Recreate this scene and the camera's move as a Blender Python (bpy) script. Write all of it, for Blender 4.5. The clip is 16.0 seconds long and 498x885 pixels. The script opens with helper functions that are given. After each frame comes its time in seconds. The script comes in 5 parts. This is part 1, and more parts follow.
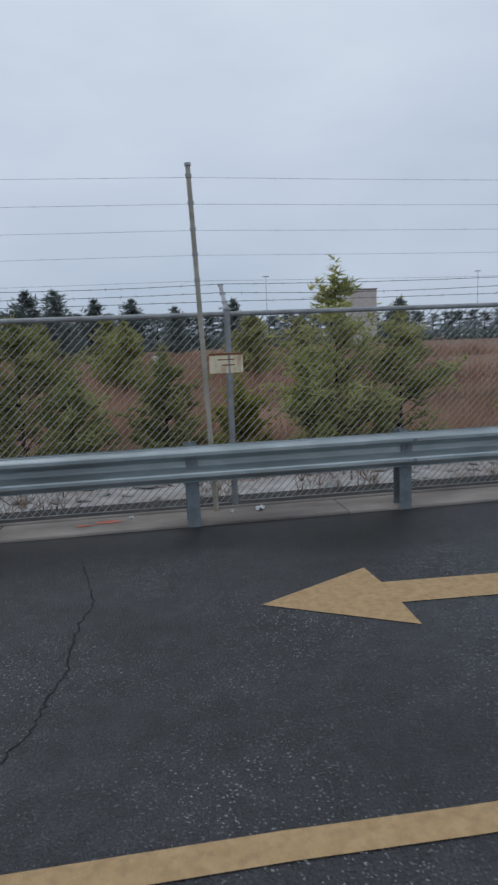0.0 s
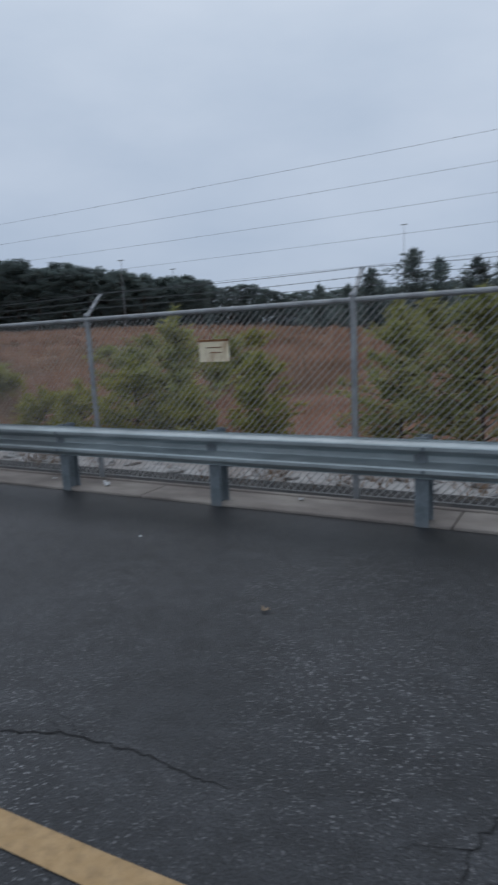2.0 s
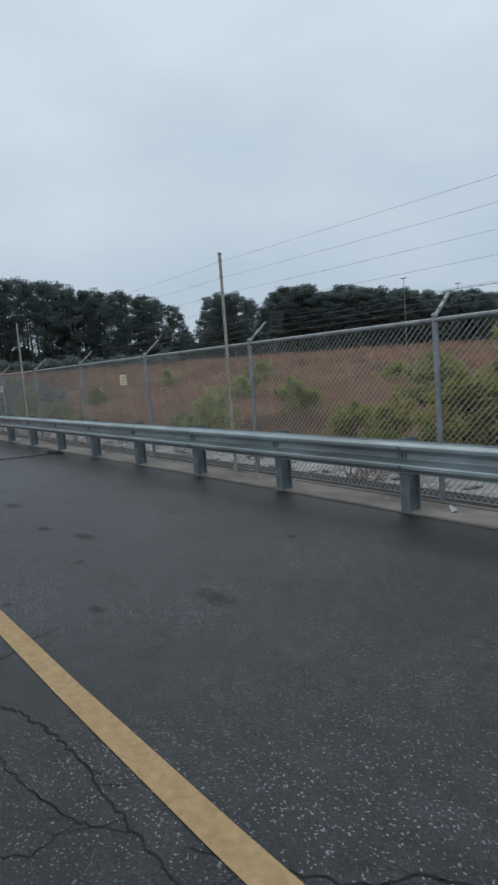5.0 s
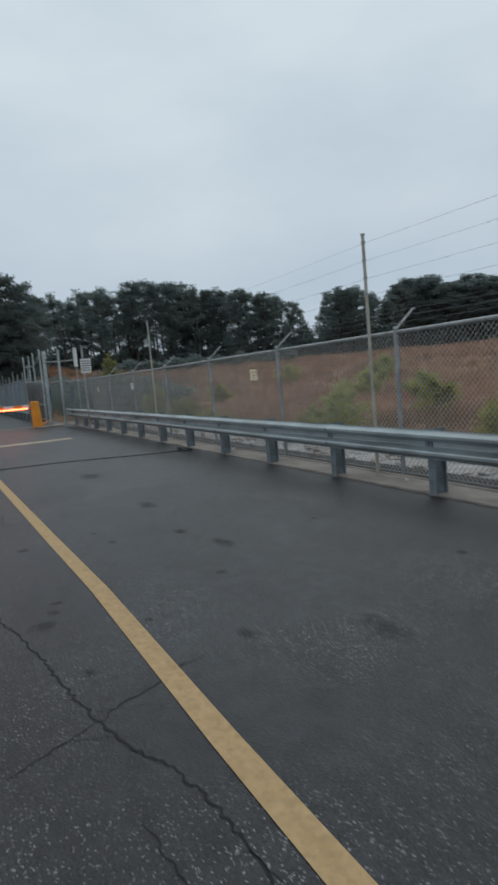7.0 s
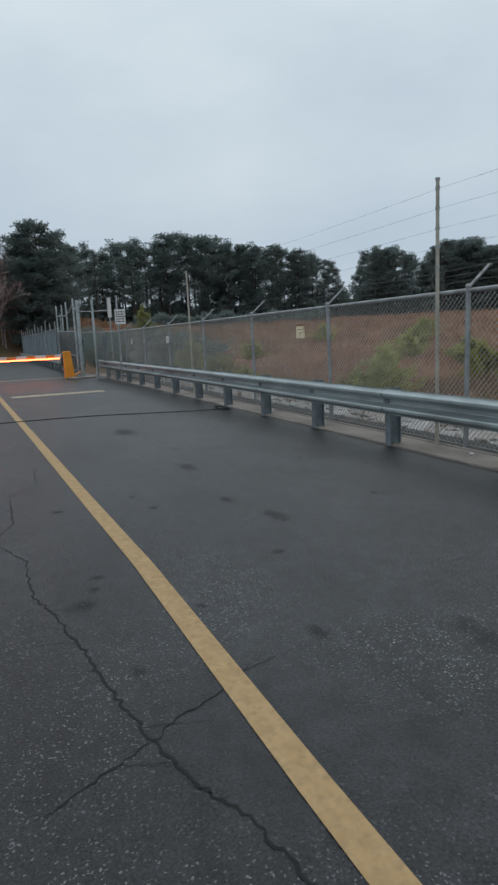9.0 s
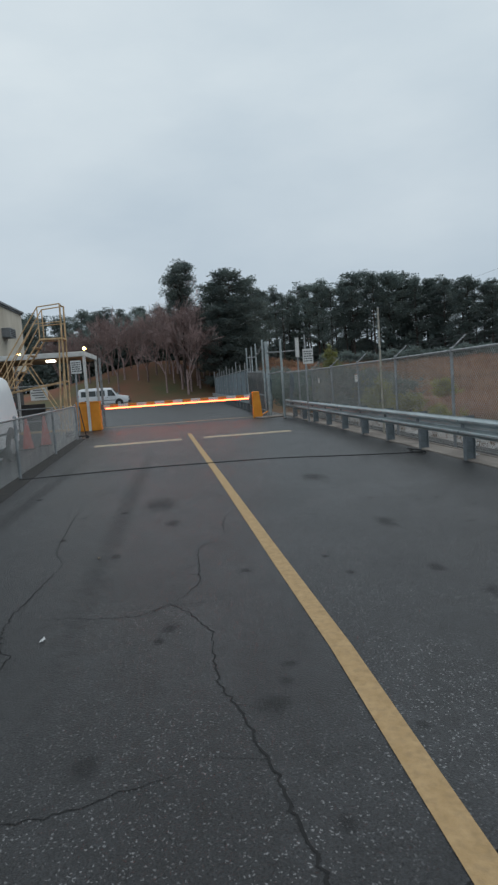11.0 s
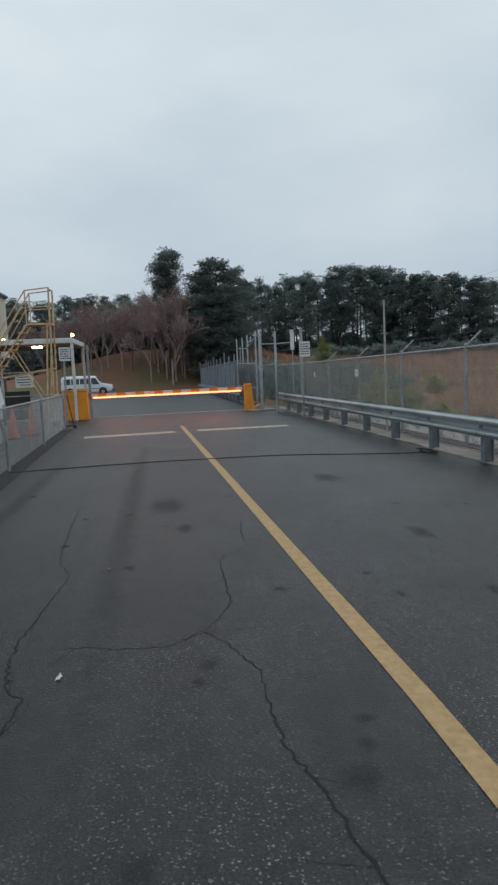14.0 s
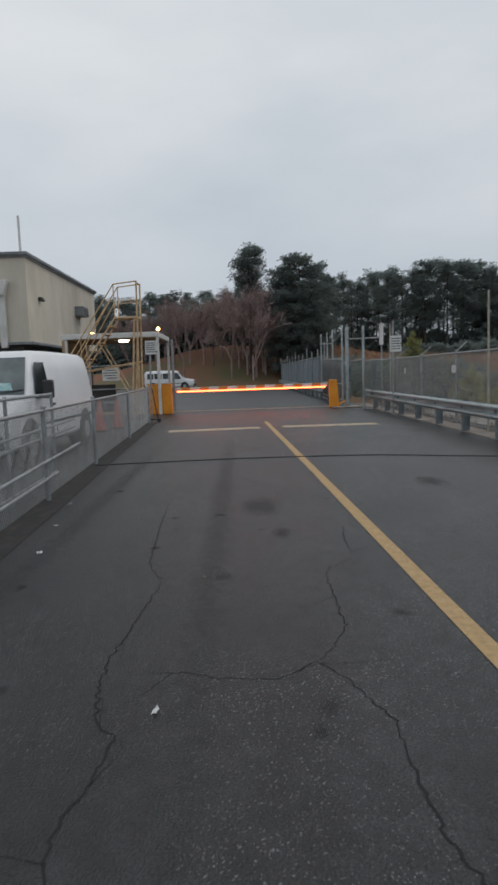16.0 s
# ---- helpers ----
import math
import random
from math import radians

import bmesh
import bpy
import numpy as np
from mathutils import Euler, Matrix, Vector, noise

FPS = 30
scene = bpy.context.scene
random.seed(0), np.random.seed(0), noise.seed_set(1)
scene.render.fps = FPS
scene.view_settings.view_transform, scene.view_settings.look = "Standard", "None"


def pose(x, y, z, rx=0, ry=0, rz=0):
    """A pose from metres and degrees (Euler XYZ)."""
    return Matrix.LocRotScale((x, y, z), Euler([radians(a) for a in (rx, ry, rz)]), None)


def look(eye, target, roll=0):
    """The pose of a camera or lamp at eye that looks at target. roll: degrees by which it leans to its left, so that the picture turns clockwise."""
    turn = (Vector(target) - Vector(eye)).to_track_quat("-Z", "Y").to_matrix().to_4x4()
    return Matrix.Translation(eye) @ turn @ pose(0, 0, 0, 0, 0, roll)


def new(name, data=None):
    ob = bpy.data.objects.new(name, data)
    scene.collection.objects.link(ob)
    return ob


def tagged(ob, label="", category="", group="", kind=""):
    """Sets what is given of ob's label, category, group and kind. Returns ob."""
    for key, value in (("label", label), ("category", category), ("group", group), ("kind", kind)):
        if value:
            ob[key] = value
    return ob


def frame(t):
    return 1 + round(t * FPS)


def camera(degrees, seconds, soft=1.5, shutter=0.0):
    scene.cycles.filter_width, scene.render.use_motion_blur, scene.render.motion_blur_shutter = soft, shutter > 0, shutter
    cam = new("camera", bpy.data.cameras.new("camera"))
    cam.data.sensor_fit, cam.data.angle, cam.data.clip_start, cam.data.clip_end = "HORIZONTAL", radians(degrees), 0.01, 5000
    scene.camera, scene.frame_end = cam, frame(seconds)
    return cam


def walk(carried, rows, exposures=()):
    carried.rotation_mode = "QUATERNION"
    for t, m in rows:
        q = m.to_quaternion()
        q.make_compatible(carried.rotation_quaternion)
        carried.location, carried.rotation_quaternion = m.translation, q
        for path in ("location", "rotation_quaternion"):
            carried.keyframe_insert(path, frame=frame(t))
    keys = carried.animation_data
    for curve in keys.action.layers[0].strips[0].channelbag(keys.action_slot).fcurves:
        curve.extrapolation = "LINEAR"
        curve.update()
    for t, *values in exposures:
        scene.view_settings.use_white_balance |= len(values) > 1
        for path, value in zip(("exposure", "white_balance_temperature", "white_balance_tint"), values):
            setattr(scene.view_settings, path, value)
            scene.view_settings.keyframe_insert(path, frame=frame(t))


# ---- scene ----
cam = camera(43.2, 16.0, soft=2.4, shutter=0.35)
PATH = [
    (0, (-0.319, 0.321, 1.522), (-0.014, 2.274, 1.216), -2.4),
    (0.5, (-0.317, 0.499, 1.547), (-0.244, 2.469, 1.213), -2.7),
    (1, (-0.332, 0.633, 1.564), (-0.848, 2.546, 1.296), -1.6),
    (1.5, (-0.507, 0.712, 1.581), (-1.284, 2.537, 1.324), -1.3),
    (2, (-0.706, 0.778, 1.577), (-1.681, 2.49, 1.233), -3.0),
    (2.5, (-0.908, 0.815, 1.557), (-2.276, 2.247, 1.281), -4.1),
    (3, (-1.108, 0.923, 1.546), (-2.59, 2.249, 1.338), -2.4),
    (3.5, (-1.292, 0.993, 1.51), (-2.906, 2.151, 1.282), -1.6),
    (4, (-1.533, 0.963, 1.46), (-3.134, 2.127, 1.176), -4.0),
    (4.2, (-1.592, 0.933, 1.474), (-3.171, 2.132, 1.209), -3.6),
    (6.3, (-2.293, 1.04, 1.432), (-4.011, 2.029, 1.172), -4.1),
    (6.5, (-2.376, 1.023, 1.416), (-4.107, 1.974, 1.099), -3.2),
    (7, (-2.474, 1.044, 1.449), (-4.275, 1.886, 1.235), -5.0),
    (7.5, (-2.689, 1.122, 1.423), (-4.563, 1.788, 1.218), -4.3),
    (8, (-2.747, 1.152, 1.453), (-4.619, 1.79, 1.156), -4.6),
    (8.5, (-2.969, 1.105, 1.411), (-4.81, 1.857, 1.198), -1.0),
    (9, (-3.099, 1.041, 1.433), (-4.922, 1.793, 1.096), -2.7),
    (9.5, (-3.103, 1.039, 1.486), (-4.995, 1.622, 1.2), -3.5),
    (10, (-3.411, 1.095, 1.472), (-5.386, 1.371, 1.32), -3.8),
    (10.2, (-3.491, 1.124, 1.476), (-5.472, 1.323, 1.291), -4.2),
    (12.3, (-4.019, 0.977, 1.474), (-5.996, 1.246, 1.331), -3.1),
    (12.5, (-4.037, 0.97, 1.504), (-6.015, 1.249, 1.402), -3.5),
    (13, (-4.153, 0.936, 1.496), (-6.128, 1.151, 1.266), -2.7),
    (13.5, (-4.319, 0.882, 1.458), (-6.285, 1.146, 1.199), -1.8),
    (14, (-4.365, 0.751, 1.518), (-6.335, 1.016, 1.301), -2.6),
    (14.5, (-4.473, 0.67, 1.512), (-6.457, 0.782, 1.286), -1.9),
    (15, (-4.738, 0.641, 1.456), (-6.722, 0.64, 1.2), -3.0),
    (15.5, (-4.829, 0.611, 1.488), (-6.806, 0.544, 1.193), -2.7),
    (16, (-4.93, 0.566, 1.473), (-6.918, 0.587, 1.255), -2.0),
]
walk(cam, [(t, look(eye, target, roll)) for t, eye, target, roll in PATH],
     exposures=[(0.0, -0.03, 6250, 14), (0.5, 0.12, 6220, 14), (1.0, 0.02, 6200, 15), (1.5, 0.05, 6220, 16), (2.0, -0.11, 6100, 14), (3.0, 0.0, 6150, 11), (3.5, -0.08, 6150, 10), (4.2, 0.06, 6200, 9), (6.5, 0.04, 6500, 8), (9.0, 0.08, 6500, 8), (9.5, 0.15, 6500, 8), (10.0, 0.0, 6500, 8), (12.5, 0.04, 6550, 8), (13.0, -0.06, 6550, 8), (14.0, 0.06, 6550, 8), (14.6, 0.02, 6550, 8), (15.0, 0.02, 6680, 10), (15.5, 0.05, 6750, 11), (16.0, -0.01, 6900, 13)])

# ---- world, sun, exposure ----
world = bpy.data.worlds.new("overcast_sky")
scene.world = world
world.use_nodes = True
wn, wl = world.node_tree.nodes, world.node_tree.links
wn.clear()
w_out = wn.new("ShaderNodeOutputWorld")
w_bg = wn.new("ShaderNodeBackground")
w_sky = wn.new("ShaderNodeTexSky")
w_sky.sky_type, w_sky.sun_disc = "NISHITA", False
w_sky.sun_elevation, w_sky.sun_rotation = radians(38), radians(200)
w_dim = wn.new("ShaderNodeVectorMath")
w_dim.operation = "SCALE"
w_dim.inputs["Scale"].default_value = 0.06
wl.new(w_sky.outputs[0], w_dim.inputs[0])
w_co = wn.new("ShaderNodeTexCoord")
w_map = wn.new("ShaderNodeMapping")
w_map.inputs["Scale"].default_value = (1.0, 1.0, 2.6)
wl.new(w_co.outputs["Generated"], w_map.inputs["Vector"])
w_noise = wn.new("ShaderNodeTexNoise")
w_noise.inputs["Scale"].default_value, w_noise.inputs["Detail"].default_value = 2.2, 6
w_noise.inputs["Roughness"].default_value = 0.5
wl.new(w_map.outputs[0], w_noise.inputs["Vector"])
w_cloud = wn.new("ShaderNodeValToRGB")
w_cloud.color_ramp.elements[0].position, w_cloud.color_ramp.elements[0].color = 0.32, (0.57, 0.66, 0.74, 1)
w_cloud.color_ramp.elements[1].position, w_cloud.color_ramp.elements[1].color = 0.68, (0.71, 0.785, 0.84, 1)
wl.new(w_noise.outputs["Fac"], w_cloud.inputs["Fac"])
w_sep = wn.new("ShaderNodeSeparateXYZ")
wl.new(w_co.outputs["Generated"], w_sep.inputs[0])
w_grad = wn.new("ShaderNodeValToRGB")
w_grad.color_ramp.elements[0].position, w_grad.color_ramp.elements[0].color = 0.02, (0.72, 0.755, 0.81, 1)
w_grad.color_ramp.elements[1].position, w_grad.color_ramp.elements[1].color = 0.42, (1.0, 1.0, 1.0, 1)
wl.new(w_sep.outputs["Z"], w_grad.inputs["Fac"])
w_mul = wn.new("ShaderNodeMix")
w_mul.data_type, w_mul.blend_type = "RGBA", "MULTIPLY"
w_mul.inputs[0].default_value = 1.0
wl.new(w_cloud.outputs["Color"], w_mul.inputs[6])
wl.new(w_grad.outputs["Color"], w_mul.inputs[7])
w_mix = wn.new("ShaderNodeMix")
w_mix.data_type = "RGBA"
w_mix.inputs[0].default_value = 0.93
wl.new(w_dim.outputs[0], w_mix.inputs[6])
wl.new(w_mul.outputs[2], w_mix.inputs[7])
wl.new(w_mix.outputs[2], w_bg.inputs["Color"])
w_bg.inputs["Strength"].default_value = 1.0
wl.new(w_bg.outputs[0], w_out.inputs["Surface"])

sun = new("sun", bpy.data.lights.new("sun", "SUN"))
sun.data.energy, sun.data.angle, sun.data.color = 0.5, radians(40), (1.0, 0.97, 0.93)
sun.matrix_world = look((0, 0, 30), (12, -14, 6))


# ---- materials ----
def mat(name, c1, c2, scale=3.0, rough=0.8, metal=0.0, bump=0.0, bscale=40.0, c3=None, scale3=0.5, amount3=0.5, vary=0.0, two=False, stretch=(1, 1, 1)):
    """Two tones mixed by noise, a third at another scale, fine relief, and a shift by object."""
    m = bpy.data.materials.new(name)
    m.use_nodes = True
    n, l = m.node_tree.nodes, m.node_tree.links
    b = n["Principled BSDF"]
    co = n.new("ShaderNodeTexCoord")
    mp = n.new("ShaderNodeMapping")
    mp.inputs["Scale"].default_value = stretch
    l.new(co.outputs["Object"], mp.inputs["Vector"])
    nz = n.new("ShaderNodeTexNoise")
    nz.inputs["Scale"].default_value, nz.inputs["Detail"].default_value, nz.inputs["Roughness"].default_value = scale, 6, 0.62
    l.new(mp.outputs[0], nz.inputs["Vector"])
    rp = n.new("ShaderNodeValToRGB")
    rp.color_ramp.elements[0].position, rp.color_ramp.elements[0].color = 0.36, (*c1, 1)
    rp.color_ramp.elements[1].position, rp.color_ramp.elements[1].color = 0.66, (*c2, 1)
    l.new(nz.outputs["Fac"], rp.inputs["Fac"])
    colour = rp.outputs["Color"]
    if c3:
        nz3 = n.new("ShaderNodeTexNoise")
        nz3.inputs["Scale"].default_value, nz3.inputs["Detail"].default_value = scale3, 5
        l.new(mp.outputs[0], nz3.inputs["Vector"])
        r3 = n.new("ShaderNodeValToRGB")
        r3.color_ramp.elements[0].position, r3.color_ramp.elements[0].color = 0.47, (0, 0, 0, 1)
        r3.color_ramp.elements[1].position, r3.color_ramp.elements[1].color = 0.68, (amount3, amount3, amount3, 1)
        l.new(nz3.outputs["Fac"], r3.inputs["Fac"])
        mx = n.new("ShaderNodeMix")
        mx.data_type = "RGBA"
        l.new(r3.outputs["Color"], mx.inputs[0])
        l.new(colour, mx.inputs[6])
        mx.inputs[7].default_value = (*c3, 1)
        colour = mx.outputs[2]
    if vary:
        oi = n.new("ShaderNodeObjectInfo")
        mr = n.new("ShaderNodeMapRange")
        mr.inputs["To Min"].default_value, mr.inputs["To Max"].default_value = 1 - vary, 1 + vary
        l.new(oi.outputs["Random"], mr.inputs["Value"])
        hv = n.new("ShaderNodeHueSaturation")
        l.new(mr.outputs[0], hv.inputs["Value"])
        l.new(colour, hv.inputs["Color"])
        colour = hv.outputs["Color"]
    l.new(colour, b.inputs["Base Color"])
    b.inputs["Metallic"].default_value = metal
    rr = n.new("ShaderNodeMapRange")
    rr.inputs["To Min"].default_value, rr.inputs["To Max"].default_value = max(0.03, rough - 0.1), min(1.0, rough + 0.1)
    l.new(nz.outputs["Fac"], rr.inputs["Value"])
    l.new(rr.outputs[0], b.inputs["Roughness"])
    if bump:
        bn = n.new("ShaderNodeTexNoise")
        bn.inputs["Scale"].default_value, bn.inputs["Detail"].default_value = bscale, 4
        l.new(co.outputs["Object"], bn.inputs["Vector"])
        bp = n.new("ShaderNodeBump")
        bp.inputs["Strength"].default_value, bp.inputs["Distance"].default_value = bump, 0.02
        l.new(bn.outputs["Fac"], bp.inputs["Height"])
        l.new(bp.outputs[0], b.inputs["Normal"])
    return m


def asphalt(name):
    """Worn blacktop: pale stone flecks, patches, a darker sealed strip along the rail and a tone that darkens towards
    low y.
    """
    m = mat(name, (0.021, 0.0222, 0.0245), (0.038, 0.0395, 0.0428), 1.6, 0.38, bump=0.6, bscale=95, c3=(0.018, 0.019, 0.021), scale3=0.6, amount3=0.8, stretch=(0.45, 1, 1))
    n, l = m.node_tree.nodes, m.node_tree.links
    b = n["Principled BSDF"]
    before = b.inputs["Base Color"].links[0].from_socket
    co = n.new("ShaderNodeTexCoord")
    # grain
    g = n.new("ShaderNodeTexNoise")
    g.inputs["Scale"].default_value, g.inputs["Detail"].default_value = 85, 3
    l.new(co.outputs["Object"], g.inputs["Vector"])
    gr = n.new("ShaderNodeMapRange")
    gr.inputs["From Min"].default_value, gr.inputs["From Max"].default_value = 0.3, 0.7
    gr.inputs["To Min"].default_value, gr.inputs["To Max"].default_value = 0.35, 1.7
    l.new(g.outputs["Fac"], gr.inputs["Value"])
    mg = n.new("ShaderNodeVectorMath")
    mg.operation = "SCALE"
    l.new(before, mg.inputs[0])
    l.new(gr.outputs[0], mg.inputs["Scale"])
    b.inputs["Specular IOR Level"].default_value = 0.42
    # hand-sized mottling
    mo = n.new("ShaderNodeTexNoise")
    mo.inputs["Scale"].default_value, mo.inputs["Detail"].default_value, mo.inputs["Roughness"].default_value = 7.0, 5, 0.7
    l.new(co.outputs["Object"], mo.inputs["Vector"])
    mor = n.new("ShaderNodeMapRange")
    mor.inputs["From Min"].default_value, mor.inputs["From Max"].default_value = 0.32, 0.68
    mor.inputs["To Min"].default_value, mor.inputs["To Max"].default_value = 0.6, 1.4
    l.new(mo.outputs["Fac"], mor.inputs["Value"])
    grain_mottle = n.new("ShaderNodeMath")
    grain_mottle.operation = "MULTIPLY"
    l.new(gr.outputs[0], grain_mottle.inputs[0])
    l.new(mor.outputs[0], grain_mottle.inputs[1])
    l.new(grain_mottle.outputs[0], mg.inputs["Scale"])
    # pale flecks of stone
    v = n.new("ShaderNodeTexVoronoi")
    v.inputs["Scale"].default_value = 58
    wob = n.new("ShaderNodeTexNoise")
    wob.inputs["Scale"].default_value = 60
    l.new(co.outputs["Object"], wob.inputs["Vector"])
    wv = n.new("ShaderNodeVectorMath")
    wv.operation = "MULTIPLY_ADD"
    wv.inputs[1].default_value = (0.03, 0.03, 0.03)
    l.new(wob.outputs["Color"], wv.inputs[0])
    l.new(co.outputs["Object"], wv.inputs[2])
    l.new(wv.outputs[0], v.inputs["Vector"])
    near = n.new("ShaderNodeMath")
    near.operation = "LESS_THAN"
    near.inputs[1].default_value = 0.24
    l.new(v.outputs["Distance"], near.inputs[0])
    sc = n.new("ShaderNodeSeparateXYZ")
    l.new(v.outputs["Color"], sc.inputs[0])
    few = n.new("ShaderNodeMath")
    few.operation = "GREATER_THAN"
    few.inputs[1].default_value = 0.3
    l.new(sc.outputs[0], few.inputs[0])
    both = n.new("ShaderNodeMath")
    both.operation = "MULTIPLY"
    l.new(near.outputs[0], both.inputs[0])
    l.new(few.outputs[0], both.inputs[1])
    # flecks show only where the binder has worn off
    wear = n.new("ShaderNodeTexNoise")
    wear.inputs["Scale"].default_value = 0.8
    l.new(co.outputs["Object"], wear.inputs["Vector"])
    wr = n.new("ShaderNodeMapRange")
    wr.inputs["From Min"].default_value, wr.inputs["From Max"].default_value = 0.36, 0.62
    l.new(wear.outputs["Fac"], wr.inputs["Value"])
    b3 = n.new("ShaderNodeMath")
    b3.operation = "MULTIPLY"
    l.new(both.outputs[0], b3.inputs[0])
    l.new(wr.outputs[0], b3.inputs[1])
    mf = n.new("ShaderNodeMix")
    mf.data_type = "RGBA"
    l.new(b3.outputs[0], mf.inputs[0])
    l.new(mg.outputs[0], mf.inputs[6])
    mf.inputs[7].default_value = (0.29, 0.29, 0.295, 1)
    # sealed darker band along the rail, with a soft ragged edge
    sp = n.new("ShaderNodeSeparateXYZ")
    l.new(co.outputs["Object"], sp.inputs[0])
    rag = n.new("ShaderNodeTexNoise")
    rag.inputs["Scale"].default_value = 0.9
    l.new(co.outputs["Object"], rag.inputs["Vector"])
    ad = n.new("ShaderNodeMath")
    ad.operation = "MULTIPLY_ADD"
    ad.inputs[1].default_value = 0.7
    l.new(rag.outputs["Fac"], ad.inputs[0])
    l.new(sp.outputs["Y"], ad.inputs[2])
    band = n.new("ShaderNodeMapRange")
    band.inputs["From Min"].default_value, band.inputs["From Max"].default_value = 4.85, 5.35
    band.inputs["To Min"].default_value, band.inputs["To Max"].default_value = 1.0, 0.42
    l.new(ad.outputs[0], band.inputs["Value"])
    md = n.new("ShaderNodeVectorMath")
    md.operation = "SCALE"
    l.new(mf.outputs[2], md.inputs[0])
    lane = n.new("ShaderNodeMapRange")
    lane.inputs["From Min"].default_value, lane.inputs["From Max"].default_value = 0.2, 3.2
    lane.inputs["To Min"].default_value, lane.inputs["To Max"].default_value = 0.6, 1.08
    l.new(ad.outputs[0], lane.inputs["Value"])
    tone = n.new("ShaderNodeMath")
    tone.operation = "MULTIPLY"
    l.new(band.outputs[0], tone.inputs[0])
    l.new(lane.outputs[0], tone.inputs[1])
    l.new(tone.outputs[0], md.inputs["Scale"])
    l.new(md.outputs[0], b.inputs["Base Color"])
    return m


def glow(name, colour, strength):
    m = bpy.data.materials.new(name)
    m.use_nodes = True
    b = m.node_tree.nodes["Principled BSDF"]
    b.inputs["Base Color"].default_value = (*colour, 1)
    b.inputs["Emission Color"].default_value = (*colour, 1)
    b.inputs["Emission Strength"].default_value = strength
    return m


def stain_mat(name, colour, clear=0.58):
    """Oil soaked into the road, fading out in an uneven edge."""
    m = mat(name, colour, [c * 1.3 for c in colour], 6, 0.7)
    n, l = m.node_tree.nodes, m.node_tree.links
    b, out = n["Principled BSDF"], n["Material Output"]
    co = n.new("ShaderNodeTexCoord")
    nz = n.new("ShaderNodeTexNoise")
    nz.inputs["Scale"].default_value, nz.inputs["Detail"].default_value = 9, 5
    l.new(co.outputs["Object"], nz.inputs["Vector"])
    ln = n.new("ShaderNodeVectorMath")
    ln.operation = "LENGTH"
    mp = n.new("ShaderNodeMapping")
    mp.inputs["Location"].default_value, mp.inputs["Scale"].default_value = (-1, -1, 0), (2, 2, 0)
    l.new(co.outputs["Generated"], mp.inputs["Vector"])
    l.new(mp.outputs[0], ln.inputs[0])
    add = n.new("ShaderNodeMath")
    l.new(ln.outputs["Value"], add.inputs[0])
    l.new(nz.outputs["Fac"], add.inputs[1])
    mr = n.new("ShaderNodeMapRange")
    mr.inputs["From Min"].default_value, mr.inputs["From Max"].default_value = 0.75, 1.35
    mr.inputs["To Min"].default_value, mr.inputs["To Max"].default_value = clear, 1.0
    l.new(add.outputs[0], mr.inputs["Value"])
    tr = n.new("ShaderNodeBsdfTransparent")
    ms = n.new("ShaderNodeMixShader")
    l.new(mr.outputs[0], ms.inputs[0])
    l.new(b.outputs[0], ms.inputs[1])
    l.new(tr.outputs[0], ms.inputs[2])
    l.new(ms.outputs[0], out.inputs["Surface"])
    return m


M_ASPHALT = asphalt("worn_asphalt")
# Near-black tone stands in for the shade inside the open cracks.
M_CRACK = mat("crack_shade", (0.008, 0.008, 0.009), (0.016, 0.016, 0.016), 8, 0.95)
M_STAIN = stain_mat("oil_stain", (0.017, 0.017, 0.018))
M_WHEELMARK = stain_mat("tyre_wear", (0.02, 0.02, 0.021), 0.78)
M_YELLOW = mat("yellow_road_paint", (0.40, 0.26, 0.12), (0.49, 0.33, 0.168), 14, 0.8, bump=0.4, bscale=120, c3=(0.2, 0.14, 0.08), scale3=26, amount3=0.32)
M_STOPLINE = mat("worn_white_road_paint", (0.42, 0.34, 0.24), (0.5, 0.42, 0.3), 5, 0.75, bump=0.4, bscale=110, c3=(0.12, 0.11, 0.1), scale3=5, amount3=0.8)
M_CONCRETE = mat("stained_concrete", (0.21, 0.18, 0.16), (0.36, 0.32, 0.28), 2.2, 0.9, bump=0.5, bscale=60, c3=(0.12, 0.10, 0.09), scale3=1.4, amount3=0.7, stretch=(0.5, 1, 1))
M_DARKSTRIP = mat("old_dark_asphalt_strip", (0.02, 0.02, 0.021), (0.045, 0.044, 0.043), 3, 0.92, bump=0.9, bscale=50, c3=(0.10, 0.09, 0.08), scale3=5, amount3=0.5)
M_RIPRAP = mat("pale_rubble_stone", (0.30, 0.29, 0.28), (0.47, 0.455, 0.44), 4, 0.92, bump=0.6, bscale=50, c3=(0.2, 0.13, 0.09), scale3=0.7, amount3=0.7, vary=0.15)
M_SOIL = mat("black_gritty_soil", (0.016, 0.016, 0.016), (0.034, 0.033, 0.032), 4, 0.95, bump=0.9, bscale=40, c3=(0.07, 0.06, 0.05), scale3=7, amount3=0.5)
M_GALV = mat("galvanised_steel", (0.36, 0.41, 0.42), (0.50, 0.555, 0.565), 7, 0.46, metal=0.7, bump=0.12, bscale=80, c3=(0.22, 0.23, 0.23), scale3=2.5, amount3=0.5, stretch=(0.35, 1, 1))
M_GALVPOST = mat("dull_galvanised_post", (0.15, 0.18, 0.195), (0.26, 0.295, 0.32), 9, 0.6, metal=0.25, bump=0.15, bscale=70, c3=(0.13, 0.12, 0.11), scale3=4, amount3=0.5)
M_PIPE = mat("fence_pipe_grey", (0.26, 0.275, 0.285), (0.42, 0.435, 0.445), 6, 0.5, metal=0.45, c3=(0.2, 0.18, 0.16), scale3=5, amount3=0.4)
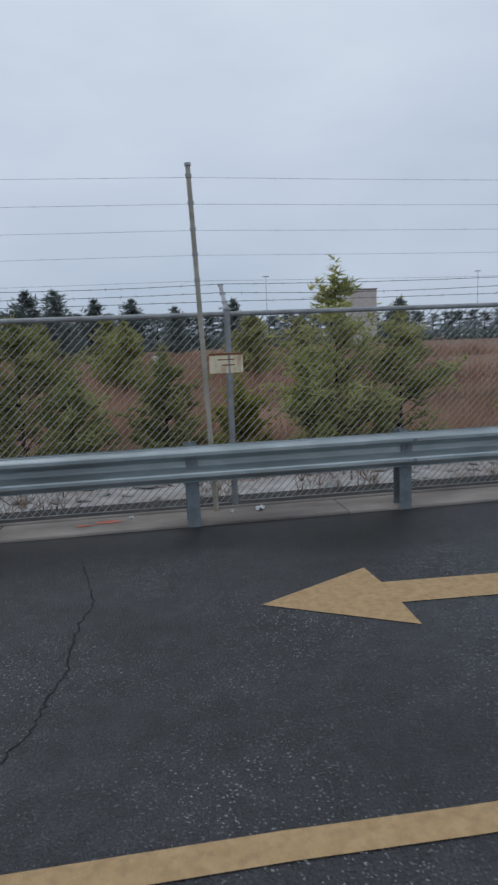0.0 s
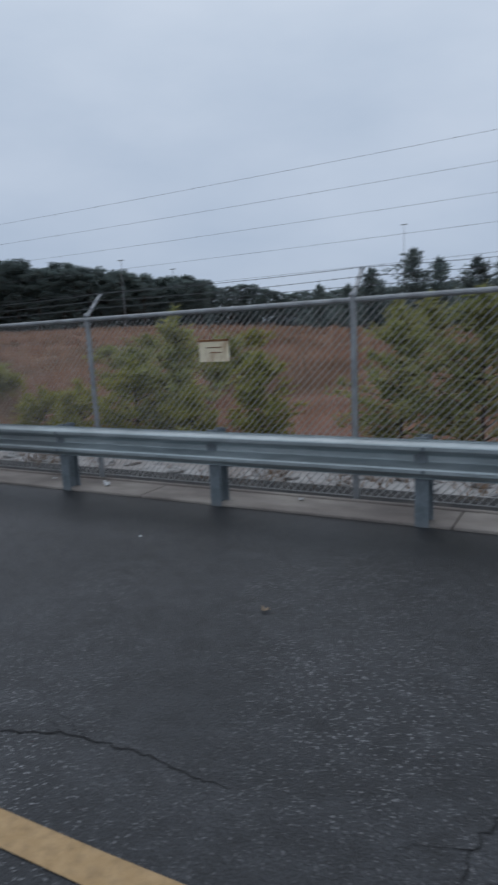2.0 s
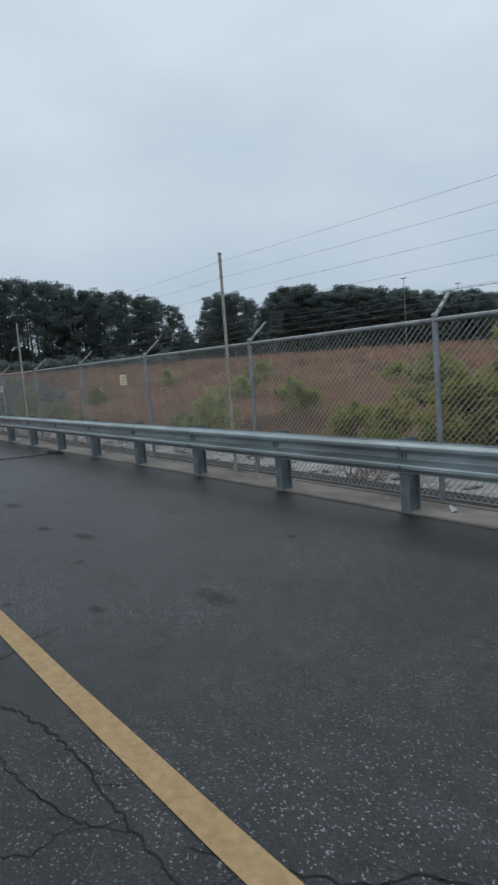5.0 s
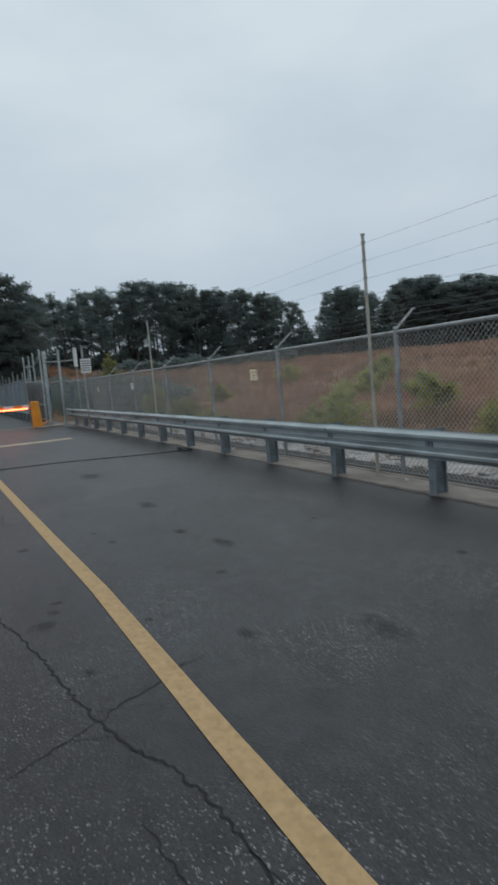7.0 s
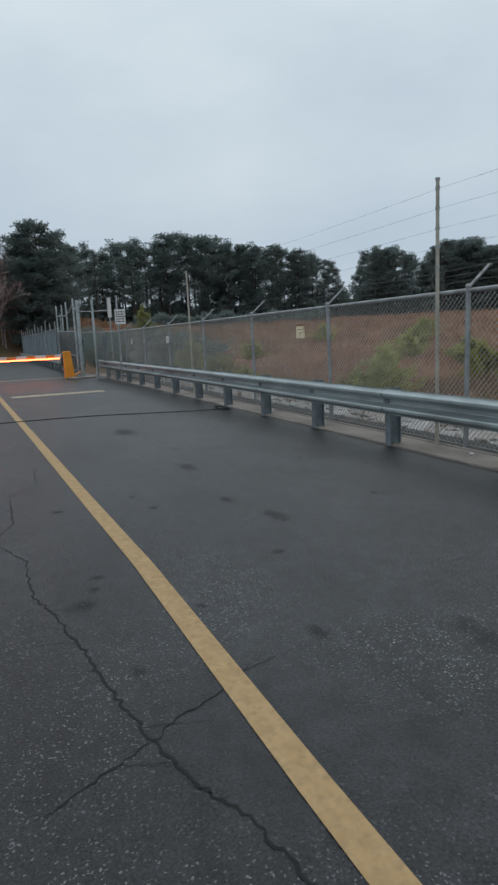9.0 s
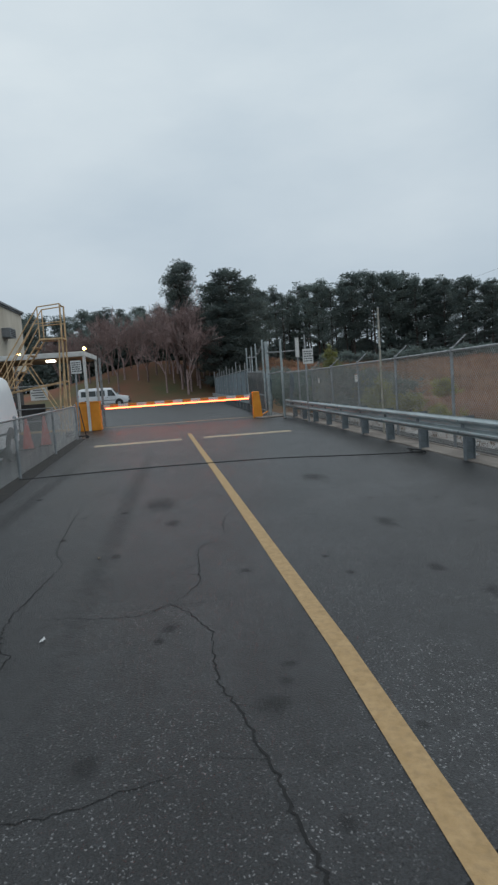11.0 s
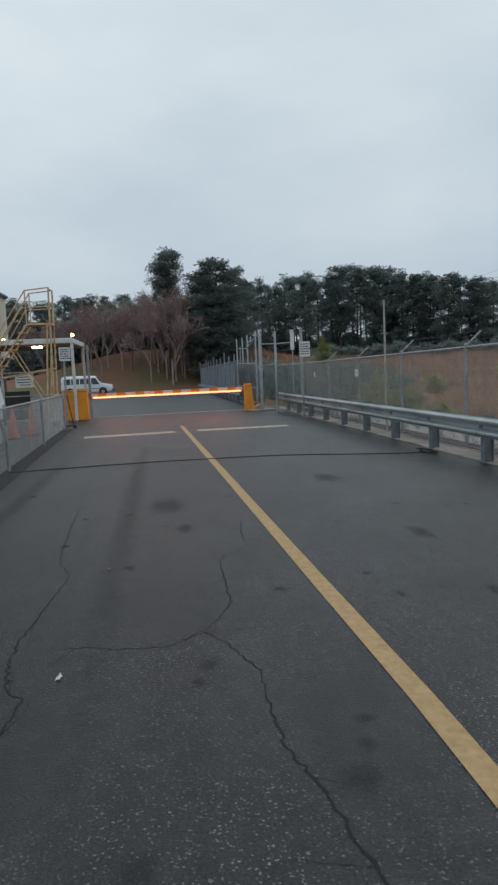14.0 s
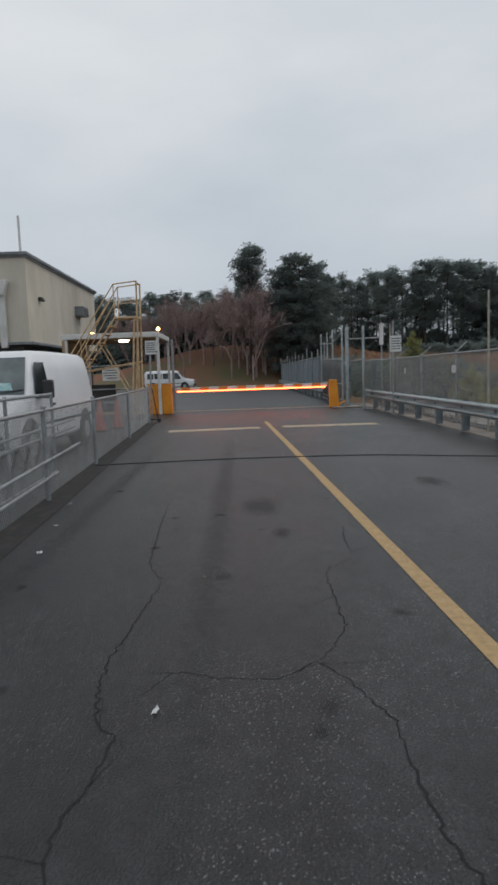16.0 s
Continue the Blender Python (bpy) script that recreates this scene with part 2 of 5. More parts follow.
M_WIRE = mat("fence_wire", (0.34, 0.345, 0.34), (0.48, 0.48, 0.47), 3, 0.6, metal=0.3)
M_BARB = mat("dull_grey_barbed_wire", (0.10, 0.105, 0.11), (0.18, 0.185, 0.19), 3, 0.6, metal=0.3)
M_POLE = mat("weathered_fibreglass_pole", (0.36, 0.33, 0.27), (0.50, 0.47, 0.40), 5, 0.7, bump=0.2, c3=(0.22, 0.2, 0.17), scale3=3, amount3=0.6)
M_SIGNWHITE = mat("white_sign_face", (0.62, 0.62, 0.60), (0.72, 0.72, 0.70), 4, 0.55, c3=(0.45, 0.44, 0.4), scale3=3, amount3=0.4)
M_RUSTSIGN = mat("rust_streaked_sign", (0.82, 0.72, 0.50), (0.90, 0.81, 0.62), 5, 0.7, c3=(0.42, 0.25, 0.11), scale3=9, amount3=0.7, stretch=(1.4, 1, 0.7))
M_RUST = mat("rust", (0.16, 0.07, 0.03), (0.3, 0.14, 0.06), 12, 0.9)
M_INK = mat("sign_lettering", (0.03, 0.03, 0.035), (0.05, 0.05, 0.055), 5, 0.6)
M_ORANGE = mat("orange_safety_paint", (0.78, 0.27, 0.015), (0.88, 0.34, 0.03), 3, 0.45, bump=0.05, c3=(0.5, 0.17, 0.02), scale3=2.5, amount3=0.35)
M_ARMWHITE = mat("barrier_arm_white", (0.62, 0.58, 0.54), (0.72, 0.69, 0.66), 3, 0.5)
M_ARMORANGE = mat("barrier_arm_orange_band", (0.66, 0.22, 0.04), (0.75, 0.28, 0.06), 3, 0.5)
M_LED = glow("red_orange_light_strip", (1.0, 0.115, 0.035), 11.0)
M_LAMPWARM = glow("warm_lamp", (1.0, 0.55, 0.16), 16.0)
M_LAMPWHITE = glow("pale_lamp", (1.0, 0.9, 0.72), 8.0)
M_STUCCO = mat("beige_stucco", (0.56, 0.515, 0.43), (0.66, 0.61, 0.52), 1.2, 0.9, bump=0.3, bscale=60, c3=(0.36, 0.32, 0.26), scale3=0.35, amount3=0.5, stretch=(1, 1, 0.4))
M_TRIM = mat("grey_roof_trim", (0.17, 0.185, 0.2), (0.26, 0.275, 0.29), 3, 0.6, metal=0.2)
# Shade under the ledge and the canopy is put into this dark colour.
M_DARKWALL = mat("dark_shaded_wall", (0.05, 0.047, 0.045), (0.09, 0.085, 0.08), 2, 0.9)
M_OCHRE = mat("tan_wood_wall", (0.34, 0.22, 0.11), (0.46, 0.31, 0.17), 3, 0.8, stretch=(1, 1, 0.3))
M_WHITEMETAL = mat("white_painted_metal", (0.62, 0.62, 0.60), (0.74, 0.74, 0.72), 3, 0.5, c3=(0.42, 0.4, 0.37), scale3=2, amount3=0.4)
M_LADDER = mat("yellow_painted_steel", (0.56, 0.37, 0.19), (0.70, 0.49, 0.29), 6, 0.55, c3=(0.3, 0.2, 0.1), scale3=5, amount3=0.5)
M_VAN = mat("white_car_paint", (0.74, 0.75, 0.77), (0.8, 0.81, 0.83), 1.2, 0.35, c3=(0.62, 0.62, 0.62), scale3=0.9, amount3=0.3)
M_GLASS = mat("dark_car_glass", (0.02, 0.026, 0.028), (0.05, 0.06, 0.062), 1.6, 0.1)
M_WINDSHIELD = mat("windshield_glass", (0.08, 0.10, 0.105), (0.17, 0.20, 0.205), 1.4, 0.08)
M_SHADE = mat("crumpled_teal_sunshade", (0.15, 0.36, 0.38), (0.5, 0.62, 0.62), 6, 0.6)
M_BLACKPLASTIC = mat("black_plastic", (0.02, 0.02, 0.022), (0.035, 0.035, 0.037), 8, 0.55)
M_RUBBER = mat("tyre_rubber", (0.018, 0.018, 0.018), (0.03, 0.03, 0.03), 10, 0.85)
M_CHROME = mat("dull_chrome", (0.4, 0.41, 0.42), (0.55, 0.56, 0.57), 6, 0.3, metal=0.8)
M_LAMPGLASS = mat("headlamp_glass", (0.5, 0.52, 0.54), (0.68, 0.7, 0.72), 8, 0.12)
M_REDPLASTIC = mat("red_plastic", (0.42, 0.06, 0.05), (0.52, 0.09, 0.07), 5, 0.5)
M_CONE = mat("faded_red_cone", (0.5, 0.09, 0.07), (0.6, 0.15, 0.11), 5, 0.6)
M_BARK = mat("pine_bark", (0.05, 0.04, 0.035), (0.11, 0.085, 0.07), 6, 0.95, bump=0.5, bscale=14)
M_PINE = mat("pine_needles", (0.15, 0.195, 0.19), (0.21, 0.25, 0.23), 0.6, 0.9, c3=(0.22, 0.23, 0.185), scale3=0.9, amount3=0.4, vary=0.22)
M_YOUNGPINE = mat("young_pine_needles", (0.27, 0.30, 0.11), (0.47, 0.46, 0.175), 3, 0.8, c3=(0.44, 0.36, 0.17), scale3=2, amount3=0.5, vary=0.25)
def leafy(m, share):
    """Lets some light through thin leaves and needles."""
    n, l = m.node_tree.nodes, m.node_tree.links
    b, out = n["Principled BSDF"], n["Material Output"]
    tl = n.new("ShaderNodeBsdfTranslucent")
    l.new(b.inputs["Base Color"].links[0].from_socket, tl.inputs["Color"])
    ms = n.new("ShaderNodeMixShader")
    ms.inputs[0].default_value = share
    l.new(b.outputs[0], ms.inputs[1])
    l.new(tl.outputs[0], ms.inputs[2])
    l.new(ms.outputs[0], out.inputs["Surface"])


M_YELLOWBUSH = mat("yellow_green_leaves", (0.26, 0.27, 0.055), (0.42, 0.38, 0.11), 5, 0.8, vary=0.15)
M_BRANCH = mat("bare_red_brown_branches", (0.27, 0.19, 0.18), (0.40, 0.30, 0.285), 3, 0.95, vary=0.2)
M_GRASS = mat("dry_red_brown_grass", (0.28, 0.145, 0.10), (0.56, 0.37, 0.25), 0.45, 0.9, c3=(0.15, 0.115, 0.07), scale3=0.16, amount3=0.85)
for leaf_material in (M_PINE, M_YOUNGPINE, M_YELLOWBUSH, M_GRASS):
    leafy(leaf_material, 0.55 if leaf_material is M_PINE else 0.45)
M_DRYBRUSH = mat("dead_brush_stems", (0.16, 0.10, 0.07), (0.33, 0.23, 0.15), 2, 0.9)
M_LITTER = mat("white_litter", (0.6, 0.6, 0.6), (0.75, 0.75, 0.75), 9, 0.7)
M_LEAFLITTER = mat("tan_dead_leaf", (0.3, 0.22, 0.14), (0.45, 0.35, 0.25), 9, 0.8)
M_REDPAINT = mat("red_survey_paint", (0.5, 0.11, 0.07), (0.6, 0.2, 0.14), 15, 0.8)
M_CABLE = mat("black_rubber_cable", (0.012, 0.012, 0.013), (0.022, 0.022, 0.023), 6, 0.7)
M_FABRIC = mat("blue_grey_windscreen_fabric", (0.13, 0.165, 0.185), (0.2, 0.24, 0.26), 3, 0.85, vary=0.15, stretch=(1, 1, 0.4))
M_FARWALL = mat("pale_far_wall", (0.52, 0.48, 0.46), (0.6, 0.57, 0.55), 1, 0.8)


def field_mat():
    """Dry field: red-brown grass, straw, green weeds and bare red clay in patches; grey lot beyond the gate."""
    m = mat("dry_field_ground", (0.15, 0.066, 0.038), (0.26, 0.125, 0.07), 0.22, 0.95, bump=0.8, bscale=3, c3=(0.12, 0.11, 0.045), scale3=0.08, amount3=0.8, stretch=(0.5, 1, 1))
    return m


M_FIELD = field_mat()
M_LOT = mat("grey_lot_asphalt", (0.085, 0.088, 0.092), (0.12, 0.123, 0.127), 0.5, 0.85, bump=0.3, bscale=60)
M_LAWN = mat("rough_hill_ground", (0.10, 0.10, 0.045), (0.20, 0.09, 0.055), 0.12, 0.95, c3=(0.24, 0.09, 0.05), scale3=0.06, amount3=0.9, bump=0.8, bscale=2)


# ---- mesh helpers ----
def part(name, source, material, parent=None, label=""):
    """Links a bmesh or a mesh as one object, under a thing or a part."""
    if isinstance(source, bmesh.types.BMesh):
        me = bpy.data.meshes.new(name)
        source.to_mesh(me)
        source.free()
    else:
        me = source
    if material and not me.materials:
        me.materials.append(material)
    ob = new(name, me)
    if parent:
        ob.parent = parent
    return tagged(ob, label)


def thing(name, x, y, z, label, category, group="", turn=0.0, kind=""):
    ob = new(name)
    ob.matrix_world = pose(x, y, z, 0, 0, turn)
    ob.empty_display_size = 0.2
    return tagged(ob, label, category, group, kind)


def box(bm, c, s, bevel=0.0, m=None):
    mt = Matrix.Translation(c) @ (m or Matrix()) @ Matrix.Diagonal((*s, 1))
    got = bmesh.ops.create_cube(bm, size=1.0, matrix=mt)
    if bevel:
        edges = list({e for v in got["verts"] for e in v.link_edges})
        bmesh.ops.bevel(bm, geom=edges, offset=bevel, segments=2, affect="EDGES", profile=0.5)
    return bm


def tube(bm, a, b, r, n=8, r2=None):
    a, b = Vector(a), Vector(b)
    d = b - a
    mt = Matrix.Translation((a + b) / 2) @ d.to_track_quat("Z", "Y").to_matrix().to_4x4()
    bmesh.ops.create_cone(bm, cap_ends=True, segments=n, radius1=r, radius2=r if r2 is None else r2, depth=d.length, matrix=mt)
    return bm


def path_tube(bm, pts, r, n=8):
    """One unbroken tube along the points."""
    pts = [Vector(p) for p in pts]
    rings, u = [], None
    for i, p in enumerate(pts):
        d = (pts[min(i + 1, len(pts) - 1)] - pts[max(i - 1, 0)]).normalized()
        u = d.orthogonal().normalized() if u is None else (u - d * u.dot(d)).normalized()
        w = d.cross(u)
        rings.append([bm.verts.new(p + (u * math.cos(2 * math.pi * k / n) + w * math.sin(2 * math.pi * k / n)) * r) for k in range(n)])
    for a, b in zip(rings, rings[1:]):
        for k in range(n):
            bm.faces.new((a[k], a[(k + 1) % n], b[(k + 1) % n], b[k]))
    bm.faces.new(rings[0][::-1])
    bm.faces.new(rings[-1])
    return bm


def smooth_mesh(ob):
    for p in ob.data.polygons:
        p.use_smooth = True
    return ob


def B():
    return bmesh.new()


def raw(name, verts, faces):
    me = bpy.data.meshes.new(name)
    me.from_pydata([tuple(v) for v in verts], [], faces)
    me.update()
    return me


def strip(pts, width, z, jag=0.0, rng=None, step=0.06):
    """A thin band along a line on the ground, its edges ragged by jag."""
    rng = rng or random.Random(1)
    fine = []
    for (x0, y0), (x1, y1) in zip(pts, pts[1:]):
        n = max(1, int(math.hypot(x1 - x0, y1 - y0) / step))
        fine += [(x0 + (x1 - x0) * i / n, y0 + (y1 - y0) * i / n) for i in range(n)]
    fine.append(pts[-1])
    if jag and len(fine) > 2:
        fine = [fine[0]] + [(x + rng.uniform(-jag, jag), y + rng.uniform(-jag, jag)) for x, y in fine[1:-1]] + [fine[-1]]
    verts, faces = [], []
    for i, (x, y) in enumerate(fine):
        xa, ya = fine[max(0, i - 1)]
        xb, yb = fine[min(len(fine) - 1, i + 1)]
        dx, dy = xb - xa, yb - ya
        d = math.hypot(dx, dy) or 1
        w = width(i / (len(fine) - 1)) * 0.5 if callable(width) else width * 0.5
        w *= rng.uniform(0.6, 1.25) if jag else 1
        verts += [(x - dy / d * w, y + dx / d * w, z), (x + dy / d * w, y - dx / d * w, z)]
        if i:
            k = 2 * i
            faces.append((k - 2, k - 1, k + 1, k))
    return verts, faces


def sstep(a, b, v):
    t = min(1.0, max(0.0, (v - a) / (b - a)))
    return t * t * (3 - 2 * t)


def ground_z(x, y):
    """Height of the land: flat round the road, a field that climbs to the woods, a knoll past the gate."""
    r, az = math.hypot(x + 3, y - 1), math.degrees(math.atan2(y - 1, -(x + 3)))
    z = -0.05
    if y > 6.3:
        climb = sstep(30, 125, r) * (0.014 * max(r, 125) + 1.5) * sstep(3, 9, az) * (1 - 0.9 * sstep(50, 86, az))
        z += climb - 0.12 * sstep(6.4, 8, y) * (1 - sstep(12, 25, y))
        z += (0.25 * noise.noise((x * 0.09, y * 0.09, 0)) + 0.1 * noise.noise((x * 0.35, y * 0.35, 4))) * sstep(8, 16, y)
    z += 5.2 * sstep(82, 100, -x) * math.exp(-((y + 1) / 17) ** 2) * (1 - 0.3 * sstep(100, 160, -x))
    z += 2.0 * sstep(84, 130, -x) * (1 - sstep(3, 9, az))
    return z


# ---- the land ----
def build_ground():
    xs = np.unique(np.concatenate([np.linspace(-900, -150, 16), np.linspace(-150, -60, 46), np.linspace(-60, 20, 90), np.linspace(20, 900, 18)]))
    ys = np.unique(np.concatenate([np.linspace(-900, -40, 14), np.linspace(-40, 5, 24), np.linspace(5, 25, 50), np.linspace(25, 140, 60), np.linspace(140, 900, 16)]))
    nx, ny = len(xs), len(ys)
    verts = [(x, y, ground_z(x, y)) for y in ys for x in xs]
    faces = [(j * nx + i, j * nx + i + 1, (j + 1) * nx + i + 1, (j + 1) * nx + i) for j in range(ny - 1) for i in range(nx - 1)]
    me = raw("ground", verts, faces)
    me.materials.append(M_FIELD)
    me.materials.append(M_LAWN)
    for p in me.polygons:
        c = p.center
        az = math.degrees(math.atan2(c.y - 1, -(c.x + 3)))
        p.material_index = 1 if (c.x < -76 and az < 5) or c.y < -10 else 0
        p.use_smooth = True
    return tagged(new("ground", me), "dry red-brown field rising to the woods", "ground", kind="structure")


ground = build_ground()

YL = ((14, 1.9), (3, 1.95), (0.6, 1.985), (0, 2.005), (-0.9, 2.01), (-2, 1.955), (-3.4, 1.905), (-4.7, 1.877), (-7, 1.857), (-8.8, 1.795), (-14.1, 1.63), (-20, 1.43), (-24, 1.3))


def build_road():
    bm = B()
    box(bm, (-21, -4.2, -0.06), (122, 19.6, 0.12))
    road = tagged(part("road", bm, M_ASPHALT), "worn dark asphalt road with cracks and oil stains", "road", kind="structure")
    rng = random.Random(4)
    # centre line, worn yellow paint
    v, f = strip(YL, 0.122, 0.004, 0.0, rng, 0.12)
    part("centre_line", raw("centre_line", v, f), M_YELLOW, road, "worn yellow centre line")
    # arrow on the lane by the rail: head and shaft
    head = [(0.26, 3.80), (1.04, 4.23), (1.06, 3.95), (1.06, 3.63), (1.05, 3.33)]
    shaft = [(1.06, 3.95), (3.2, 3.83), (3.2, 3.50), (1.06, 3.63)]
    n = len(head)
    part("arrow_head", raw("arrow_head", [(x, y, 0.004) for x, y in head], [tuple(range(n))[::-1]]), M_YELLOW, road, "yellow painted arrow head")
    part("arrow_shaft", raw("arrow_shaft", [(x, y, 0.004) for x, y in shaft], [(3, 2, 1, 0)][::-1]), M_YELLOW, road, "yellow painted arrow shaft")
    # stop lines before the gate
    for a, b in (((-21.75, -1.4), (-21.95, 1.05)), ((-22.0, 1.68), (-21.95, 4.25))):
        v, f = strip([a, b], 0.6, 0.004, 0.0, rng, 0.15)
        part("stop_line", raw("stop_line", v, f), M_STOPLINE, road, "worn pale stop line")
    # cracks: flat strips whose dark colour carries the shade of their depth
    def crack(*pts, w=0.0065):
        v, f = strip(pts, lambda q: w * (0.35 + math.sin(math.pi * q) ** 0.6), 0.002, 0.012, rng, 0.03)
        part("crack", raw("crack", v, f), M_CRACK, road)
        # hair cracks running off it
        for (xa, ya), (xb, yb) in zip(pts, pts[1:]):
            if rng.random() < 0.45:
                q, turn, ln = rng.random(), rng.uniform(-1.2, 1.2) + rng.choice((0, math.pi)), rng.uniform(0.08, 0.3)
                d = math.atan2(yb - ya, xb - xa) + turn
                p0 = (xa + (xb - xa) * q, ya + (yb - ya) * q)
                p1 = (p0[0] + ln * math.cos(d), p0[1] + ln * math.sin(d))
                p2 = (p1[0] + ln * 0.7 * math.cos(d + rng.uniform(-0.8, 0.8)), p1[1] + ln * 0.7 * math.sin(d + rng.uniform(-0.8, 0.8)))
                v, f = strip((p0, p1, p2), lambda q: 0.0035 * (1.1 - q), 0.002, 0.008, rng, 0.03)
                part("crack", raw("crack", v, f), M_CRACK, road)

    # the long one wandering beside the centre line
    crack((-8.0, 0.91), (-7.82, 1.02), (-7.43, 1.17), (-7.15, 1.16), (-6.75, 1.16), (-6.45, 1.26), (-6.22, 1.28), (-5.96, 1.34), (-5.7, 1.36), (-5.39, 1.42), (-5.16, 1.465),
          (-4.86, 1.54), (-4.70, 1.63), (-4.33, 1.70), (-4.0, 1.705), (-3.7, 1.70), (-3.3, 1.69), (-2.93, 1.66), w=0.009)
    crack((-10.8, 1.49), (-10.3, 1.43), (-9.88, 1.41))
    crack((-9.6, 1.2), (-9.36, 1.14), (-8.8, 1.13), (-8.44, 1.13), (-8.15, 1.01), (-8.0, 0.91))
    crack((-5.16, 1.465), (-5.27, 1.59), (-5.32, 1.75), (-5.49, 1.98))
    crack((-5.16, 1.465), (-5.09, 1.33), (-5.03, 1.23), (-4.95, 1.06))
    crack((-7.94, 0.02), (-7.93, 0.25), (-7.86, 0.4), (-7.83, 0.7), (-8.0, 0.91), w=0.005)
    crack((-12.15, -0.31), (-10.87, -0.27), (-9.78, -0.2), (-9.31, -0.05), w=0.007)
    crack((-9.31, -0.05), (-8.63, -0.12), (-8.15, -0.17), (-7.84, -0.17), (-7.51, -0.11), (-7.4, -0.01), (-7.04, -0.04), (-6.92, -0.1), (-6.72, -0.09), (-6.61, -0.05), (-6.5, -0.11), (-6.0, -0.25), w=0.008)
    crack((-5.9, 0.2), (-5.9, 0.46), (-5.94, 0.61), (-6.0, 0.78), (-6.05, 0.94), w=0.005)
    # across the lane by the rail
    crack((-0.88, 4.91), (-0.83, 4.62), (-0.76, 4.27), (-0.73, 4.05), (-0.79, 3.8), (-0.8, 3.45), (-0.79, 3.31), (-0.84, 3.1), (-0.88, 2.82), (-0.98, 2.59), (-1.01, 2.41), (-1.04, 2.16), w=0.008)
    crack((-3.45, 1.8), (-3.16, 1.97), (-3.02, 2.08), (-2.95, 2.16), (-2.9, 2.27), (-2.76, 2.33), (-2.6, 2.4), (-2.49, 2.42), (-2.2, 2.44), (-1.8, 2.42), w=0.008)
    crack((-4.45, 1.45), (-4.1, 1.5), (-3.8, 1.56), (-3.62, 1.7), w=0.005)
    crack((-3.9, 1.2), (-3.75, 1.4), (-3.8, 1.56), w=0.005)
    # oil drips along the lanes, darker wheel marks
    spots = [(-5.2, 3.06, 0.22, 0.1), (-7.53, 3.07, 0.2, 0.09), (-9.78, 3.04, 0.24, 0.1), (-8.2, 2.9, 0.12, 0.07), (-7.56, 0.92, 0.1, 0.07), (-11.8, 0.74, 0.5, 0.25),
             (-5.6, 2.4, 0.1, 0.06), (-6.5, 1.4, 0.1, 0.09), (-9.4, 0.4, 0.09, 0.06), (-6.2, 0.6, 0.09, 0.07), (-10.6, 0.9, 0.2, 0.1), (-6.4, -0.4, 0.08, 0.05),
             (-8.6, 1.5, 0.08, 0.07), (-6.7, 1.5, 0.06, 0.05), (-13, 3.0, 0.4, 0.2)]
    spots += [(rng.uniform(-14, -5.5), rng.uniform(-1.2, 4.5), rng.uniform(0.03, 0.07), rng.uniform(0.03, 0.06)) for _ in range(26)]
    for x, y, a, b in spots:
        n = 14
        v = [(x + a * 1.3 * math.cos(t), y + b * 1.3 * math.sin(t), 0.003) for t in (2 * math.pi * i / n for i in range(n))]
        part("oil_stain", raw("oil_stain", v, [tuple(range(n))]), M_STAIN, road)
    for y, w, x0, x1 in ((0.3, 0.4, -21, -4.6), (-1.15, 0.4, -20, -6.5)):
        v = [(x0, y - w / 2, 0.0015), (x1, y - w / 2, 0.0015), (x1, y + w / 2, 0.0015), (x0, y + w / 2, 0.0015)]
        part("wheel_mark", raw("wheel_mark", v, [(0, 1, 2, 3)]), M_WHEELMARK, road)
    return road


road = build_road()


def build_verge():
    # concrete gutter under the rail, cast in lengths
    gut = tagged(new("gutter"), "stained concrete gutter strip under the guardrail", "gutter", kind="structure")
    rng = random.Random(8)
    for i in range(14):
        bm = B()
        box(bm, (9.0 - 3.05 * i, 5.79, 0.0), (3.04, 0.45, 0.05 + rng.uniform(-0.004, 0.004)), 0.012)
        part("slab", bm, M_CONCRETE, gut)
    bm = B()
    box(bm, (-10, 6.045, 0.003), (42, 0.05, 0.07), 0.012)
    part("kerb_lip", bm, M_CONCRETE, gut)
    bm = B()
    box(bm, (-10, 6.305, -0.025), (42, 0.46, 0.09), 0.01)
    tagged(part("verge_strip", bm, M_DARKSTRIP), "dark gritty asphalt strip under the fence", "verge", kind="structure")
    # pale stone bed beyond the fence
    bed = tagged(new("stone_bed"), "bed of pale grey rubble stones behind the fence", "stone bed", kind="structure")
    bm = B()
    box(bm, (-10, 7.25, -0.075), (42, 1.43, 0.12))
    part("bed_base", bm, M_RIPRAP, bed)
    kinds = []
    for k in range(6):
        b2 = B()
        bmesh.ops.create_icosphere(b2, subdivisions=1, radius=0.5)
        for v in b2.verts:
            v.co *= rng.uniform(0.75, 1.15)
            v.co.z *= 0.28
        me = bpy.data.meshes.new("stone")
        b2.to_mesh(me)
        b2.free()
        me.materials.append(M_RIPRAP)
        kinds.append(me)
    for k in range(290):
        s = new("stone", rng.choice(kinds))
        s.parent = bed
        w = rng.uniform(0.14, 0.3)
        s.matrix_basis = pose(rng.uniform(-16, 4), rng.uniform(6.62, 7.8), -0.018, rng.uniform(-20, 20), rng.uniform(-20, 20), rng.uniform(0, 360)) @ Matrix.Diagonal((w, w, w, 1))


build_verge()


